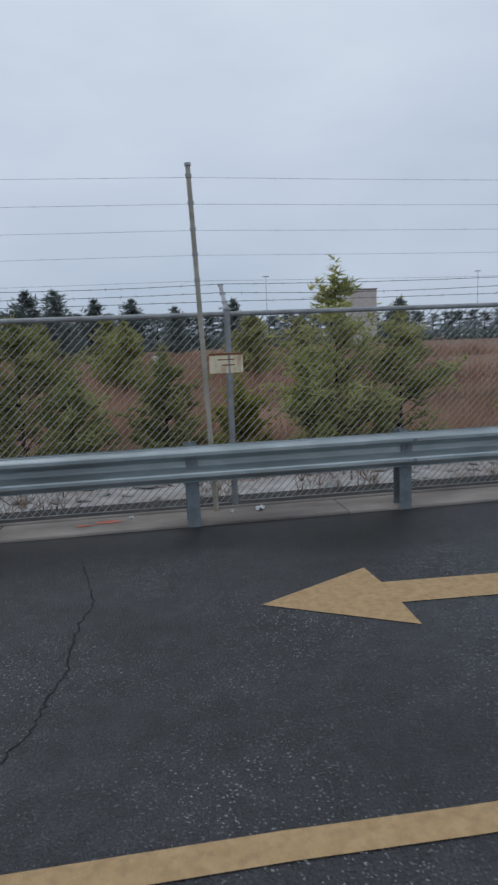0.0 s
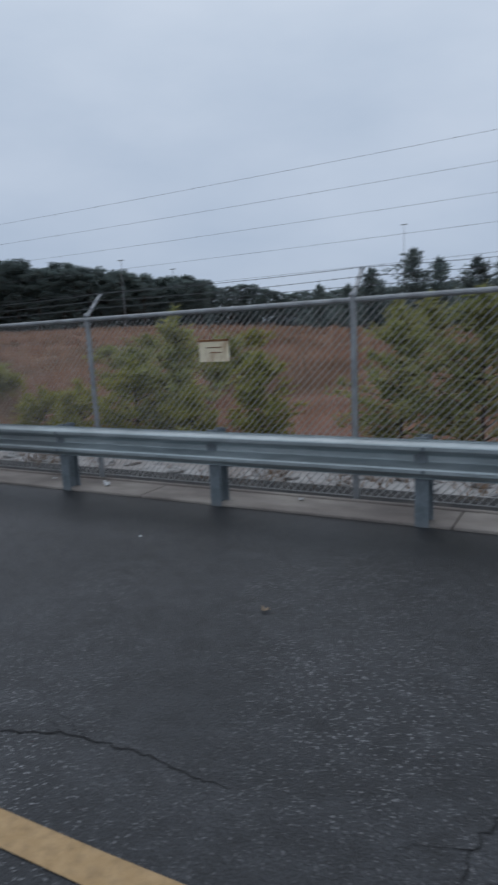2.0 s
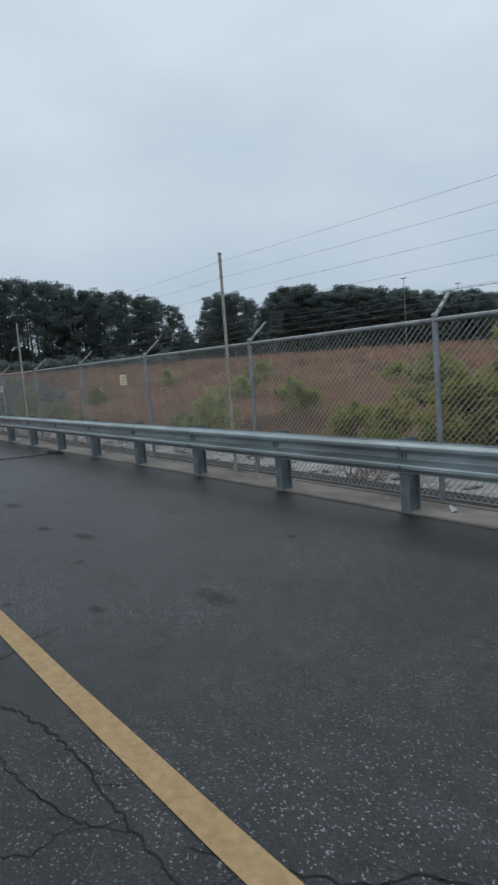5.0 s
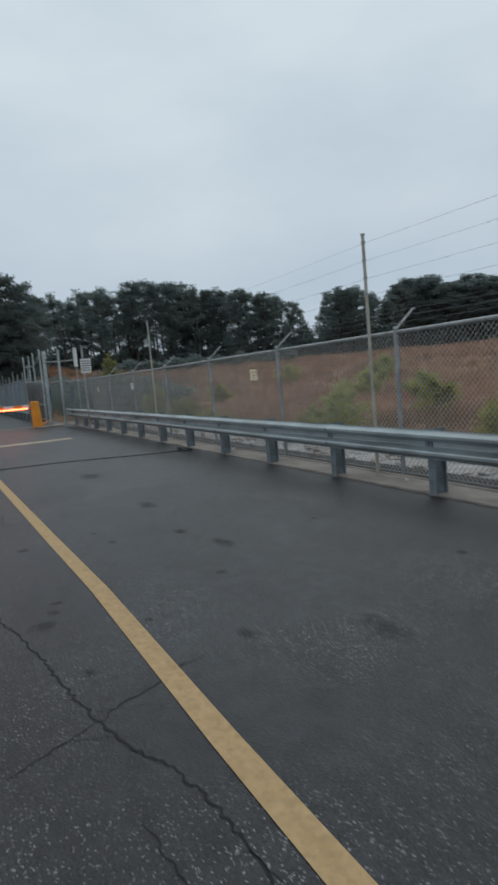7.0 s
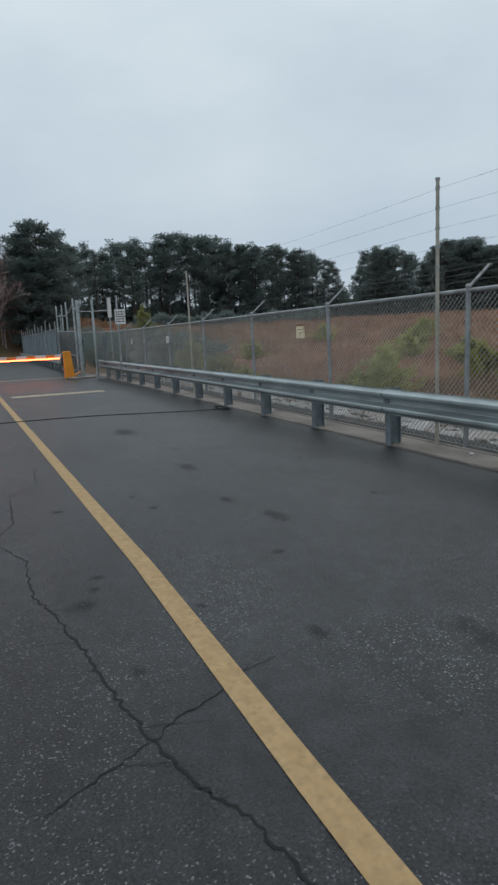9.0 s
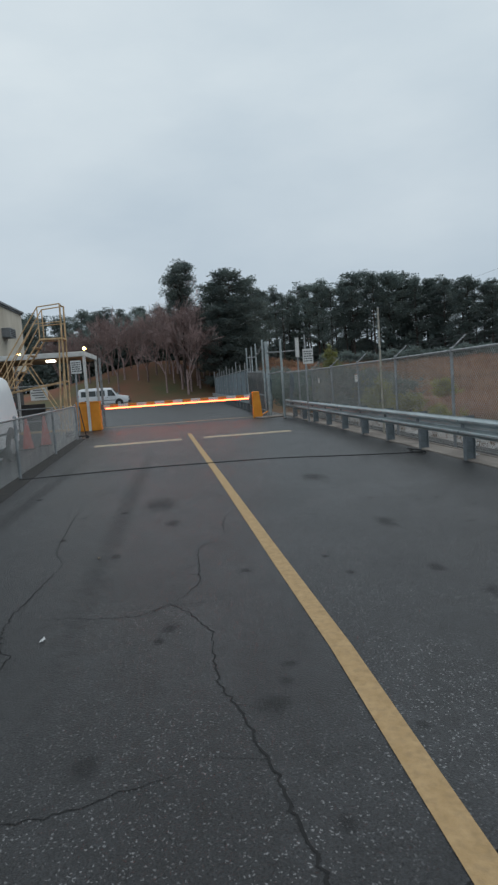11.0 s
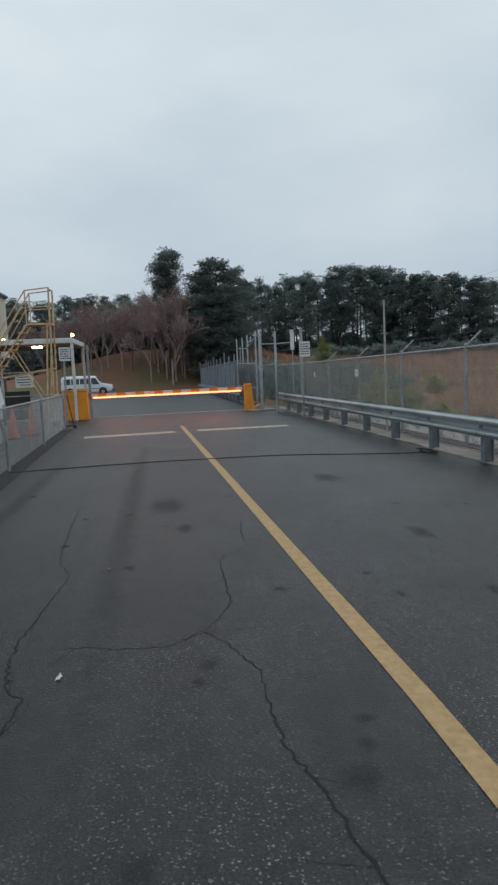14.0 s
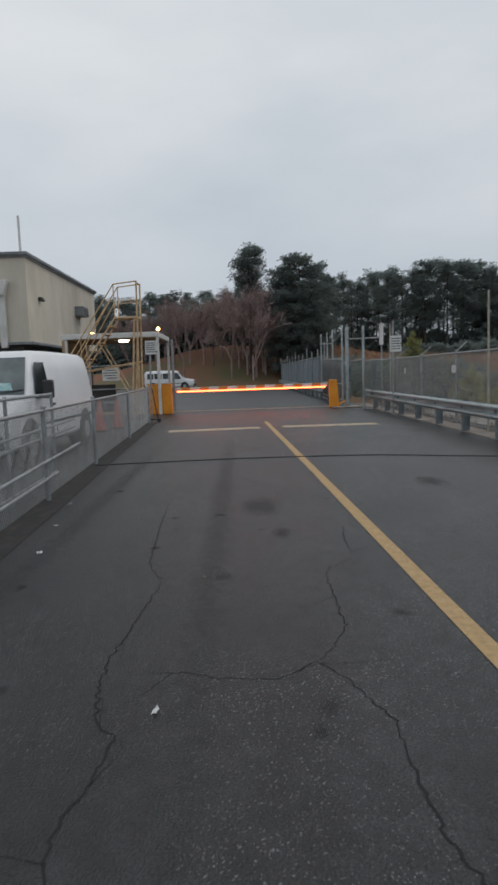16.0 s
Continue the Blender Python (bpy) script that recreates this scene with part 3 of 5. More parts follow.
# ---- guardrail ----
def build_guardrail():
    rail = thing("guardrail", 0, 5.6, 0, "galvanised steel guardrail with two ridges on steel posts", "guardrail")
    prof = [(0, 0.03), (0.006, 0.022), (0.014, 0.026), (0.042, 0.076), (0.052, 0.083), (0.078, 0.083), (0.09, 0.076), (0.128, -0.008), (0.138, -0.014),
            (0.172, -0.014), (0.182, -0.008), (0.22, 0.076), (0.232, 0.083), (0.258, 0.083), (0.268, 0.076), (0.296, 0.026), (0.304, 0.022), (0.31, 0.03)]
    for i in range(10):
        x0, x1 = 9.525 - 3.81 * i, 9.525 - 3.81 * (i + 1) - 0.02
        if i == 9:
            x1 = -29.55
        lap = 0.004 * (i % 2)
        verts, faces = [], []
        n = len(prof)
        for x in (x0, x1):
            for off in (0.0, -0.005):
                verts += [(x, -0.075 - d - lap - off, 0.405 + z) for z, d in prof]
        for k in range(n - 1):
            faces += [(k, k + 1, 2 * n + k + 1, 2 * n + k), (n + k + 1, n + k, 3 * n + k, 3 * n + k + 1)]
        for k in (0, n - 1):
            faces.append((k, n + k, 3 * n + k, 2 * n + k))
        for o in (0, 2 * n):
            faces += [(o + k, o + k + 1, o + n + k + 1, o + n + k) for k in range(n - 1)]
        beam = part("beam", raw("beam", verts, faces), M_GALV, rail)
        for z in (0.47, 0.65):
            part("bolt", tube(B(), (x1 + 0.06, -0.158 - lap, z), (x1 + 0.06, -0.172 - lap, z), 0.016, 8), M_GALVPOST, beam)
    mesh_post = None
    for k in range(-15, 6):
        if mesh_post is None:
            bm = B()
            box(bm, (0, 0.03, 0.355), (0.008, 0.15, 0.73))
            box(bm, (0, -0.045, 0.355), (0.11, 0.009, 0.73), 0.002)
            box(bm, (0, 0.105, 0.355), (0.11, 0.009, 0.73), 0.002)
            p = part("post", bm, M_GALVPOST, rail)
            mesh_post = p.data
            bm = B()
            box(bm, (0, -0.065, 0.56), (0.1, 0.03, 0.26), 0.004)
            tube(bm, (0, -0.08, 0.56), (0, -0.096, 0.56), 0.018, 8)
            blk = part("blockout", bm, M_GALVPOST, p)
            mesh_blk = blk.data
        else:
            p = part("post", mesh_post, None, rail)
            blk = part("blockout", mesh_blk, None, p)
        p.location = (1.905 * k, 0.0, 0.0)
    # flared end by the gate
    bm = B()
    box(bm, (-29.6, -0.1, 0.56), (0.14, 0.16, 0.31), 0.03)
    part("end_shoe", bm, M_GALV, rail)


build_guardrail()


# ---- chain-link fences ----
def chain_link(w, h, pitch=0.072, r=0.0026):
    """Woven wire in the xz plane from (0, 0) to (w, h): two families of slanting wires, crossing over and under."""
    verts, faces = [], []
    n = int((w + h) / pitch) + 1
    for fam in (0, 1):
        for i in range(n):
            c = i * pitch - h
            a, b = max(0.0, c), min(w, c + h)
            if b - a < 0.01:
                continue
            p, q = (a, a - c), (b, b - c)
            if fam:
                p, q = (w - p[0], p[1]), (w - q[0], q[1])
            y = r * (1 if fam else -1)
            k = len(verts)
            for x, z in (p, q):
                verts += [(x - r, y - r, z + r), (x + r, y - r, z - r), (x, y + 1.4 * r, z)]
            faces += [(k, k + 1, k + 4, k + 3), (k + 1, k + 2, k + 5, k + 4), (k + 2, k, k + 3, k + 5)]
    return raw("wire_mesh", verts, faces)


def barbed(bm, a, b, r=0.0035, every=0.14, sag=0.0, seed=0):
    rng = random.Random(seed)
    a, b = Vector(a), Vector(b)
    n = 8
    pts = [a.lerp(b, i / n) + Vector((0, 0, -sag * 4 * (i / n) * (1 - i / n))) for i in range(n + 1)]
    path_tube(bm, pts, r, 4)
    d = 0.1
    while d < (b - a).length:
        s = d / (b - a).length
        c = a.lerp(b, s) + Vector((0, 0, -sag * 4 * s * (1 - s)))
        v = Vector((rng.uniform(-1, 1), rng.uniform(-1, 1), rng.uniform(-1, 1))).normalized() * 0.018
        tube(bm, c - v, c + v, r * 0.7, 3)
        d += every
    return bm


FENCE_X = [6.58 - 3.075 * i for i in range(12)]


def build_fence():
    fence = thing("chain_link_fence", 0, 6.12, 0, "grey chain-link fence with pipe rail and outward barbed-wire arms", "fence")
    bm = B()
    tube(bm, (0, 0, -0.05), (0, 0, 1.85), 0.03, 12)
    bmesh.ops.create_uvsphere(bm, u_segments=10, v_segments=6, radius=0.034, matrix=Matrix.Translation((0, 0, 1.85)))
    post_me = bpy.data.meshes.new("post")
    bm.to_mesh(post_me)
    bm.free()
    post_me.materials.append(M_PIPE)
    bm = B()
    box(bm, (0, 0.145, 1.965), (0.035, 0.022, 0.385), 0.004, Matrix.Rotation(radians(-49), 4, "X"))
    for s in (0.3, 0.65, 1.0):
        box(bm, (0, 0.285 * s, 1.84 + 0.25 * s), (0.05, 0.02, 0.02))
    arm_me = bpy.data.meshes.new("barb_arm")
    bm.to_mesh(arm_me)
    bm.free()
    arm_me.materials.append(M_PIPE)
    mesh_me = chain_link(3.075, 1.76)
    mesh_me.materials.append(M_WIRE)
    bm = B()
    tube(bm, (0, 0, 1.81), (3.075, 0, 1.81), 0.023, 10)
    rail_me = bpy.data.meshes.new("top_rail")
    bm.to_mesh(rail_me)
    bm.free()
    rail_me.materials.append(M_PIPE)
    bm = B()
    tube(bm, (0, 0, 0.06), (3.075, 0, 0.05), 0.004, 5)
    tension_me = bpy.data.meshes.new("tension_wire")
    bm.to_mesh(tension_me)
    bm.free()
    tension_me.materials.append(M_WIRE)
    rng = random.Random(3)
    for i, x in enumerate(FENCE_X):
        p = part("post", post_me, None, fence)
        p.matrix_basis = pose(x, 0, 0, rng.uniform(-0.6, 0.6), rng.uniform(-0.8, 0.8), 0)
        a = part("barb_arm", arm_me, None, p)
        a.matrix_basis = pose(0, 0, 0, 0, 0, rng.uniform(-8, 8))
        if i + 1 < len(FENCE_X):
            for nm, me in (("top_rail", rail_me), ("wire_mesh", mesh_me), ("tension_wire", tension_me)):
                part(nm, me, None, fence).location = (x - 3.075, 0.028 if nm == "wire_mesh" else 0.0, 0.045 if nm == "wire_mesh" else 0.0)
            for j, s in enumerate((0.3, 0.65, 1.0)):
                bm = barbed(B(), (x, 0.285 * s, 1.855 + 0.25 * s), (x - 3.075, 0.285 * s, 1.855 + 0.25 * s), 0.0032, sag=rng.uniform(0.0, 0.03), seed=i * 7 + j)
                part("barbed_wire", bm, M_BARB, fence)
    return fence


fence = build_fence()


def build_tall_poles():
    xs = [9.4, 0.235, -9.12, -18.6, -27.6]
    lean = [0, -1.9, -0.1, -0.7, 0]
    tops = []
    for x, a in zip(xs, lean):
        t = thing("wire_pole", x, 5.97, 0, "tall thin weathered pole carrying plain wires behind the guardrail", "pole", "tall wire poles")
        bm = B()
        m = Matrix.Rotation(radians(a), 4, "Y")
        tube(bm, (0, 0, -0.05), m @ Vector((0, 0, 3.06)), 0.024, 10, 0.021)
        part("shaft", bm, M_POLE, t)
        bm = B()
        tube(bm, m @ Vector((0, 0, 3.05)), m @ Vector((0, 0, 3.075)), 0.028, 10)
        part("cap", bm, M_PIPE, t)
        for z in (2.97, 2.75, 2.53, 2.32, 2.10):
            part("wire_clip", tube(B(), m @ Vector((0, 0.0, z - 0.015)), m @ Vector((0, 0.0, z + 0.015)), 0.027, 8), M_PIPE, t)
        tops.append((x, m))
    wires = thing("perimeter_wires", 0, 5.97, 2.1, "five thin dark wires strung between tall poles", "wire")
    for (xa, ma), (xb, mb) in zip(tops, tops[1:]):
        for z in (2.97, 2.75, 2.53, 2.32, 2.10):
            a, b = ma @ Vector((0, 0.05, z)), mb @ Vector((0, 0.05, z))
            bm = barbed(B(), (xa + a.x, a.y, a.z - 2.1), (xb + b.x, b.y, b.z - 2.1), 0.0014, 0.6, 0.03, int(z * 100))
            part("wire", bm, M_BARB, wires)


build_tall_poles()


def small_signs():
    for x, z, w, h, lab, m in ((0.40, 1.37, 0.31, 0.185, "cream sign with rust streaks wired to the fence", M_RUSTSIGN),
                               (-4.07, 1.42, 0.35, 0.22, "cream sign with rust streaks wired to the fence", M_RUSTSIGN),
                               (-12.8, 1.45, 0.30, 0.23, "cream sign faded on the chain-link fence", M_RUSTSIGN),
                               (-21.2, 1.42, 0.30, 0.22, "small pale sign on the chain-link fence", M_SIGNWHITE),
                               (-26.0, 1.40, 0.2, 0.2, "small pale sign on the chain-link fence", M_SIGNWHITE)):
        t = thing("fence_sign", x, 6.085, z, lab, "sign", "signs on the fence")
        bm = B()
        box(bm, (0, 0, 0), (w, 0.004, h), 0.0012)
        part("plate", bm, m, t)
        bm = B()
        box(bm, (0, -0.003, h / 2 - 0.012), (w, 0.004, 0.022))
        part("rusty_edge", bm, M_RUST, t)
        for r in range(2):
            part("faded_lettering", box(B(), (0.02 * r, -0.004, 0.03 - 0.05 * r), (w * (0.5 - 0.12 * r), 0.003, 0.01)), M_RUST, t)
        for sx in (-1, 1):
            part("tie_wire", tube(B(), (sx * w * 0.42, -0.004, h * 0.38), (sx * w * 0.42, 0.05, h * 0.38), 0.004, 5), M_WIRE, t)


small_signs()


def gate_signs():
    rng = random.Random(12)
    for x, y, z0, w, h, zt, lab in ((-25.0, 5.53, 2.25, 0.36, 0.5, 2.97, "white notice sign on a grey pipe post by the gate"),
                                    (-25.6, -2.30, 2.42, 0.35, 0.44, 2.5, "white notice sign on a grey pipe post with a wheeled foot")):
        t = thing("notice_sign", x, y, 0, lab, "sign", "gate notices")
        bm = B()
        tube(bm, (-0.04, -0.08, 0), (-0.04, -0.08 if y > 0 else -0.03, zt), 0.03, 10)
        part("post", bm, M_PIPE, t)
        bm = B()
        box(bm, (0, 0, z0), (0.006, w, h), 0.002)
        plate = part("plate", bm, M_SIGNWHITE, t)
        bm = B()
        for r in range(5):
            yy = -w * 0.4
            while yy < w * 0.36:
                l = rng.uniform(0.03, 0.1)
                box(bm, (0.006, yy + l / 2, z0 + h * 0.33 - r * h * 0.16), (0.003, l * 0.9, 0.035))
                yy += l + 0.015
        part("lettering", bm, M_INK, plate)
        if y < 0:
            bm = B()
            for yy in (-0.22, 0.16):
                tube(bm, (0.05, yy, 0.05), (-0.05, yy, 0.05), 0.06, 12)
            tube(bm, (0, -0.22, 0.08), (0, 0.16, 0.08), 0.02, 8)
            tube(bm, (-0.04, 0.12, 0.08), (-0.04, -0.03, 1.1), 0.018, 8)
            part("wheeled_foot", bm, M_BLACKPLASTIC, t)


gate_signs()


# ---- barrier gate ----
def build_barrier():
    t = thing("barrier_gate", -30, 1.0, 0, "lowered white and orange barrier arm with a lit red strip", "barrier gate")
    bm = B()
    box(bm, (0, 3.24, 0.56), (0.34, 0.3, 1.12), 0.03)
    for v in bm.verts:
        if v.co.z < 0.3 and v.co.y > 3.3:
            v.co.y += 0.3 * (0.35 - v.co.z)
    part("catch_post", bm, M_ORANGE, t, "orange painted steel catch post")
    bm = B()
    box(bm, (0, 3.5, 0.14), (0.3, 0.5, 0.03), 0.006, Matrix.Rotation(radians(28), 4, "X"))
    part("kick_plate", bm, M_ORANGE, t)
    bm = B()
    box(bm, (0.1, -3.6, 0.575), (0.5, 0.92, 1.15), 0.03)
    cab = part("motor_cabinet", bm, M_ORANGE, t, "orange steel motor cabinet")
    bm = B()
    box(bm, (0.355, -3.6, 0.6), (0.008, 0.7, 0.9), 0.003)
    tube(bm, (0.36, -3.32, 0.65), (0.375, -3.32, 0.65), 0.025, 10)
    part("cabinet_door", bm, M_ORANGE, cab)
    bm = B()
    box(bm, (0.1, -3.6, 1.165), (0.56, 0.98, 0.03), 0.01)
    part("cabinet_lid", bm, M_ORANGE, cab)
    bm = B()
    box(bm, (0, 0, 0.93), (0.07, 6.05, 0.15), 0.015)
    arm = part("arm", bm, M_ARMWHITE, t)
    for i in range(8):
        bm = B()
        box(bm, (0.0, -2.6 + i * 0.74, 0.945), (0.078, 0.34, 0.124), 0.004)
        part("orange_band", bm, M_ARMORANGE, arm)
    bm = B()
    box(bm, (0.045, 0.0, 0.845), (0.03, 5.9, 0.045), 0.008)
    part("light_strip", bm, M_LED, arm, "glowing red-orange light strip")
    bm = B()
    box(bm, (-0.05, -3.05, 0.93), (0.12, 0.3, 0.2), 0.02)
    part("arm_hub", bm, M_GALVPOST, arm)
    # track across the road under the arm
    bm = B()
    box(bm, (-31.1, 1.4, 0.005), (0.22, 7.6, 0.014), 0.004)
    tagged(part("gate_track", bm, M_STOPLINE), "pale concrete gate track across the road", "gate track", kind="structure")
    bm = B()
    box(bm, (-29.9, 4.75, 0.03), (1.0, 1.2, 0.06), 0.015)
    tagged(part("barrier_plinth", bm, M_CONCRETE), "concrete plinth beside the barrier post", "plinth", kind="structure")


build_barrier()


def build_slide_gate():
    t = thing("sliding_gate", -34, 5.0, 0, "open chain-link gate leaf with tall pipe posts and torn screen", "gate")
    posts = [(-28.6, 5.2, 3.1, 0.05), (-30.0, 4.83, 3.15, 0.075), (-31.0, 4.8, 3.3, 0.04), (-35.0, 5.0, 3.4, 0.04), (-37.2, 5.05, 3.4, 0.035), (-39.2, 5.0, 3.45, 0.04)]
    for x, y, h, r in posts:
        bm = B()
        tube(bm, (x + 34, y - 5, 0), (x + 34, y - 5, h), r, 10)
        part("post", bm, M_GALV, t)
    bm = B()
    tube(bm, (6.0, 0.75, 2.35), (6.0, 0.75, 3.1), 0.075, 12)
    part("white_cap_pipe", bm, M_WHITEMETAL, t)
    bm = B()
    tube(bm, (6.0, 0.75, 0), (6.0, 0.75, 2.35), 0.03, 10)
    part("post", bm, M_PIPE, t)
    for a, b in (((5.4, 0.2, 2.62), (6.0, 0.75, 2.62)), ((5.4, 0.2, 1.85), (4.0, -0.17, 1.8)), ((4.0, -0.17, 2.7), (5.4, 0.2, 2.62)), ((3.0, -0.2, 1.9), (-5.2, 0, 2.1)), ((3.0, -0.2, 0.25), (-5.2, 0, 0.25)), ((3, -0.2, 0.9), (-5.2, 0, 0.9)),
                 ((3.0, -0.2, 3.1), (-1.0, 0, 2.75)), ((-1, 0, 2.75), (-5.2, 0, 2.9)), ((5.4, 0.2, 1.8), (6.6, 1.1, 1.8))):
        bm = B()
        tube(bm, a, b, 0.024, 8)
        part("rail", bm, M_PIPE, t)
    for i in range(8):
        bm = barbed(B(), (4.0, -0.17, 1.95 + i * 0.14), (5.4, 0.2, 1.95 + i * 0.14), 0.004, 0.12, 0.02, i)
        part("barbed_wire", bm, M_BARB, t)
    sag = [(-1.0 + 4.0 * i / 10, -0.2 * i / 10, 2.95 - 0.22 * math.sin(math.pi * i / 10) + 0.02 * i) for i in range(11)]
    part("sagging_cable", path_tube(B(), sag, 0.02, 6), M_PIPE, t)
    for i in range(5):
        part("barbed_wire", barbed(B(), (-1.0, 0, 1.2 + 0.32 * i), (3.0, -0.2, 1.15 + 0.34 * i), 0.004, 0.12, 0.04, 40 + i), M_BARB, t)
    me = chain_link(8.2, 1.9, 0.09, 0.003)
    o = part("wire_mesh", me, M_WIRE, t)
    o.matrix_basis = pose(-5.2, 0, 0.12, 0, 0, -1.4)
    me = chain_link(2.4, 1.8, 0.09, 0.003)
    o = part("wire_mesh", me, M_WIRE, t)
    o.matrix_basis = pose(5.4, 0.2, 0.06, 0, 0, 32)
    # torn screen hanging by the hinge post
    for x, y, w, h, z, lean in ((5.62, 0.45, 0.55, 1.35, 1.1, 14), (1.4, -0.1, 2.6, 1.6, 1.05, 0), (-2.5, 0.0, 4.2, 1.6, 1.05, 0), (3.75, -0.14, 0.5, 1.5, 1.1, 3)):
        verts, faces = [], []
        rng = random.Random(int(w * 100))
        n = 8
        for j in range(n + 1):
            for i in range(n + 1):
                verts.append((w * (i / n - 0.5), 0.05 * math.sin(i * 1.9 + j) + rng.uniform(-0.02, 0.02), h * (j / n - 0.5)))
        for j in range(n):
            for i in range(n):
                k = j * (n + 1) + i
                faces.append((k, k + 1, k + n + 2, k + n + 1))
        o = smooth_mesh(part("torn_screen", raw("torn_screen", verts, faces), M_FABRIC, t, "blue-grey windscreen fabric"))
        o.matrix_basis = pose(x, y + 0.06, z, 0, lean, 0)
        md = o.modifiers.new("cloth", "SOLIDIFY")
        md.thickness = 0.006


build_slide_gate()


def build_far_fence():
    t = thing("far_fence", -57, 5.2, 0, "screened chain-link fence with guardrail past the gate", "fence")
    for i in range(13):
        bm = B()
        tube(bm, (17.6 - 3 * i, 0, 0), (17.6 - 3 * i, 0, 2.75 + (0.3 if i % 3 == 0 else 0)), 0.035, 8)
        part("post", bm, M_PIPE, t)
        if i < 12:
            bm = B()
            box(bm, (16.1 - 3 * i, 0.03, 1.2), (2.97, 0.012, 2.1), 0.003)
            part("screen_panel", bm, M_FABRIC, t)
            bm = B()
            tube(bm, (17.6 - 3 * i, 0, 2.3), (14.6 - 3 * i, 0, 2.3), 0.022, 8)
            part("top_rail", bm, M_PIPE, t)
    r = thing("guardrail", -52, 4.7, 0, "galvanised steel guardrail past the barrier gate", "guardrail")
    for i in range(6):
        bm = B()
        box(bm, (12.5 - 6 * i, 0, 0.47), (5.98, 0.05, 0.12), 0.02)
        box(bm, (12.5 - 6 * i, 0, 0.64), (5.98, 0.05, 0.12), 0.02)
        box(bm, (12.5 - 6 * i, 0.03, 0.555), (5.98, 0.02, 0.1))
        part("beam", bm, M_GALV, r)
        for k in range(3):
            bm = B()
            box(bm, (10 - 6 * i + 2 * k, 0.1, 0.34), (0.1, 0.12, 0.68), 0.005)
            part("post", bm, M_GALVPOST, r)


build_far_fence()


# ---- low fence by the lot ----
def build_low_fence():
    t = thing("low_chain_link_fence", -9.4, -1.70, 0, "waist-high galvanised chain-link fence beside the lot", "fence", turn=180 + math.degrees(math.atan2(0.70, 15.8)))
    L = math.hypot(15.8, 0.7)
    xs = [0, 3.2, 6.4, 10.9, L]
    for a, b in zip(xs, xs[1:] + [None]):
        bm = B()
        tube(bm, (a, 0, 0), (a, 0, 1.15), 0.03, 10)
        bmesh.ops.create_uvsphere(bm, u_segments=8, v_segments=5, radius=0.034, matrix=Matrix.Translation((a, 0, 1.15)))
        part("post", bm, M_PIPE, t)
        if b:
            bm = B()
            tube(bm, (a, 0, 1.11), (b, 0, 1.11), 0.021, 10)
            part("top_rail", bm, M_PIPE, t)
            o = part("wire_mesh", chain_link(b - a, 1.06, 0.072, 0.0018), M_WIRE, t)
            o.location = (a, 0.03, 0.04)
    bm = B()
    tube(bm, (xs[0], -0.03, 0.27), (3.6, -0.03, 0.29), 0.02, 8)
    part("bottom_rail", bm, M_PIPE, t)
    bm = B()
    tube(bm, (xs[0], -0.03, 0.46), (5.0, -0.03, 0.52), 0.02, 8)
    part("mid_rail", bm, M_PIPE, t)
    g = thing("spare_gate", -10.2, -2.06, 0, "spare pipe gate panel stored behind the low fence", "gate", turn=180 + math.degrees(math.atan2(0.70, 15.8)))
    for z in (0.12, 0.67, 0.80, 1.27):
        bm = B()
        tube(bm, (0, 0, z), (4.1 + (1.4 if z < 1 and z > 0.3 else 0), 0, z), 0.021, 8)
        part("rail", bm, M_PIPE, g)
    for x in (0, 2.0, 4.1):
        bm = B()
        tube(bm, (x, 0, 0), (x, 0, 1.3), 0.024, 8)
        part("upright", bm, M_PIPE, g)
    o = part("wire_mesh", chain_link(4.1, 1.12, 0.072, 0.0018), M_WIRE, g)
    o.location = (0, 0.03, 0.14)
    # dark soil line along the foot of the fence
    v, f = strip([(-7.0, -1.52), (-9.4, -1.63), (-13, -1.77), (-17, -1.97), (-21, -2.13), (-25.2, -2.33)], 0.36, 0.004, 0.0, random.Random(5), 0.3)
    tagged(part("edge_soil", raw("edge_soil", v, f), M_SOIL), "dark soil gathered along the foot of the fence", "soil", kind="structure")


build_low_fence()


# ---- cable across the road and litter ----
def build_cable():
    t = thing("rubber_cable", -15.8, 1.5, 0, "black rubber cable lying across the road", "cable")
    rng = random.Random(2)
    pts = []
    for i in range(33):
        y = -1.95 + 7.35 * i / 32
        x = -15.58 - 0.22 * math.sin(math.pi * (y + 1.9) / 5.2) + 0.55 * sstep(2.6, 5.4, y) + rng.uniform(-0.012, 0.012)
        pts.append((x + 15.8, y - 1.5, 0.009))
    part("cable", path_tube(B(), pts, 0.0075, 6), M_CABLE, t)
    c = thing("cable_coil", -14.9, 5.35, 0, "loose coil of black cable beside the guardrail", "cable")
    pts = [(0.3 * math.cos(a) + rng.uniform(-0.07, 0.07), 0.1 * math.sin(a) + rng.uniform(-0.03, 0.03), 0.01 + 0.0015 * a) for a in (i * 0.42 for i in range(40))]
    part("coil", path_tube(B(), pts, 0.008, 5), M_CABLE, c)


build_cable()


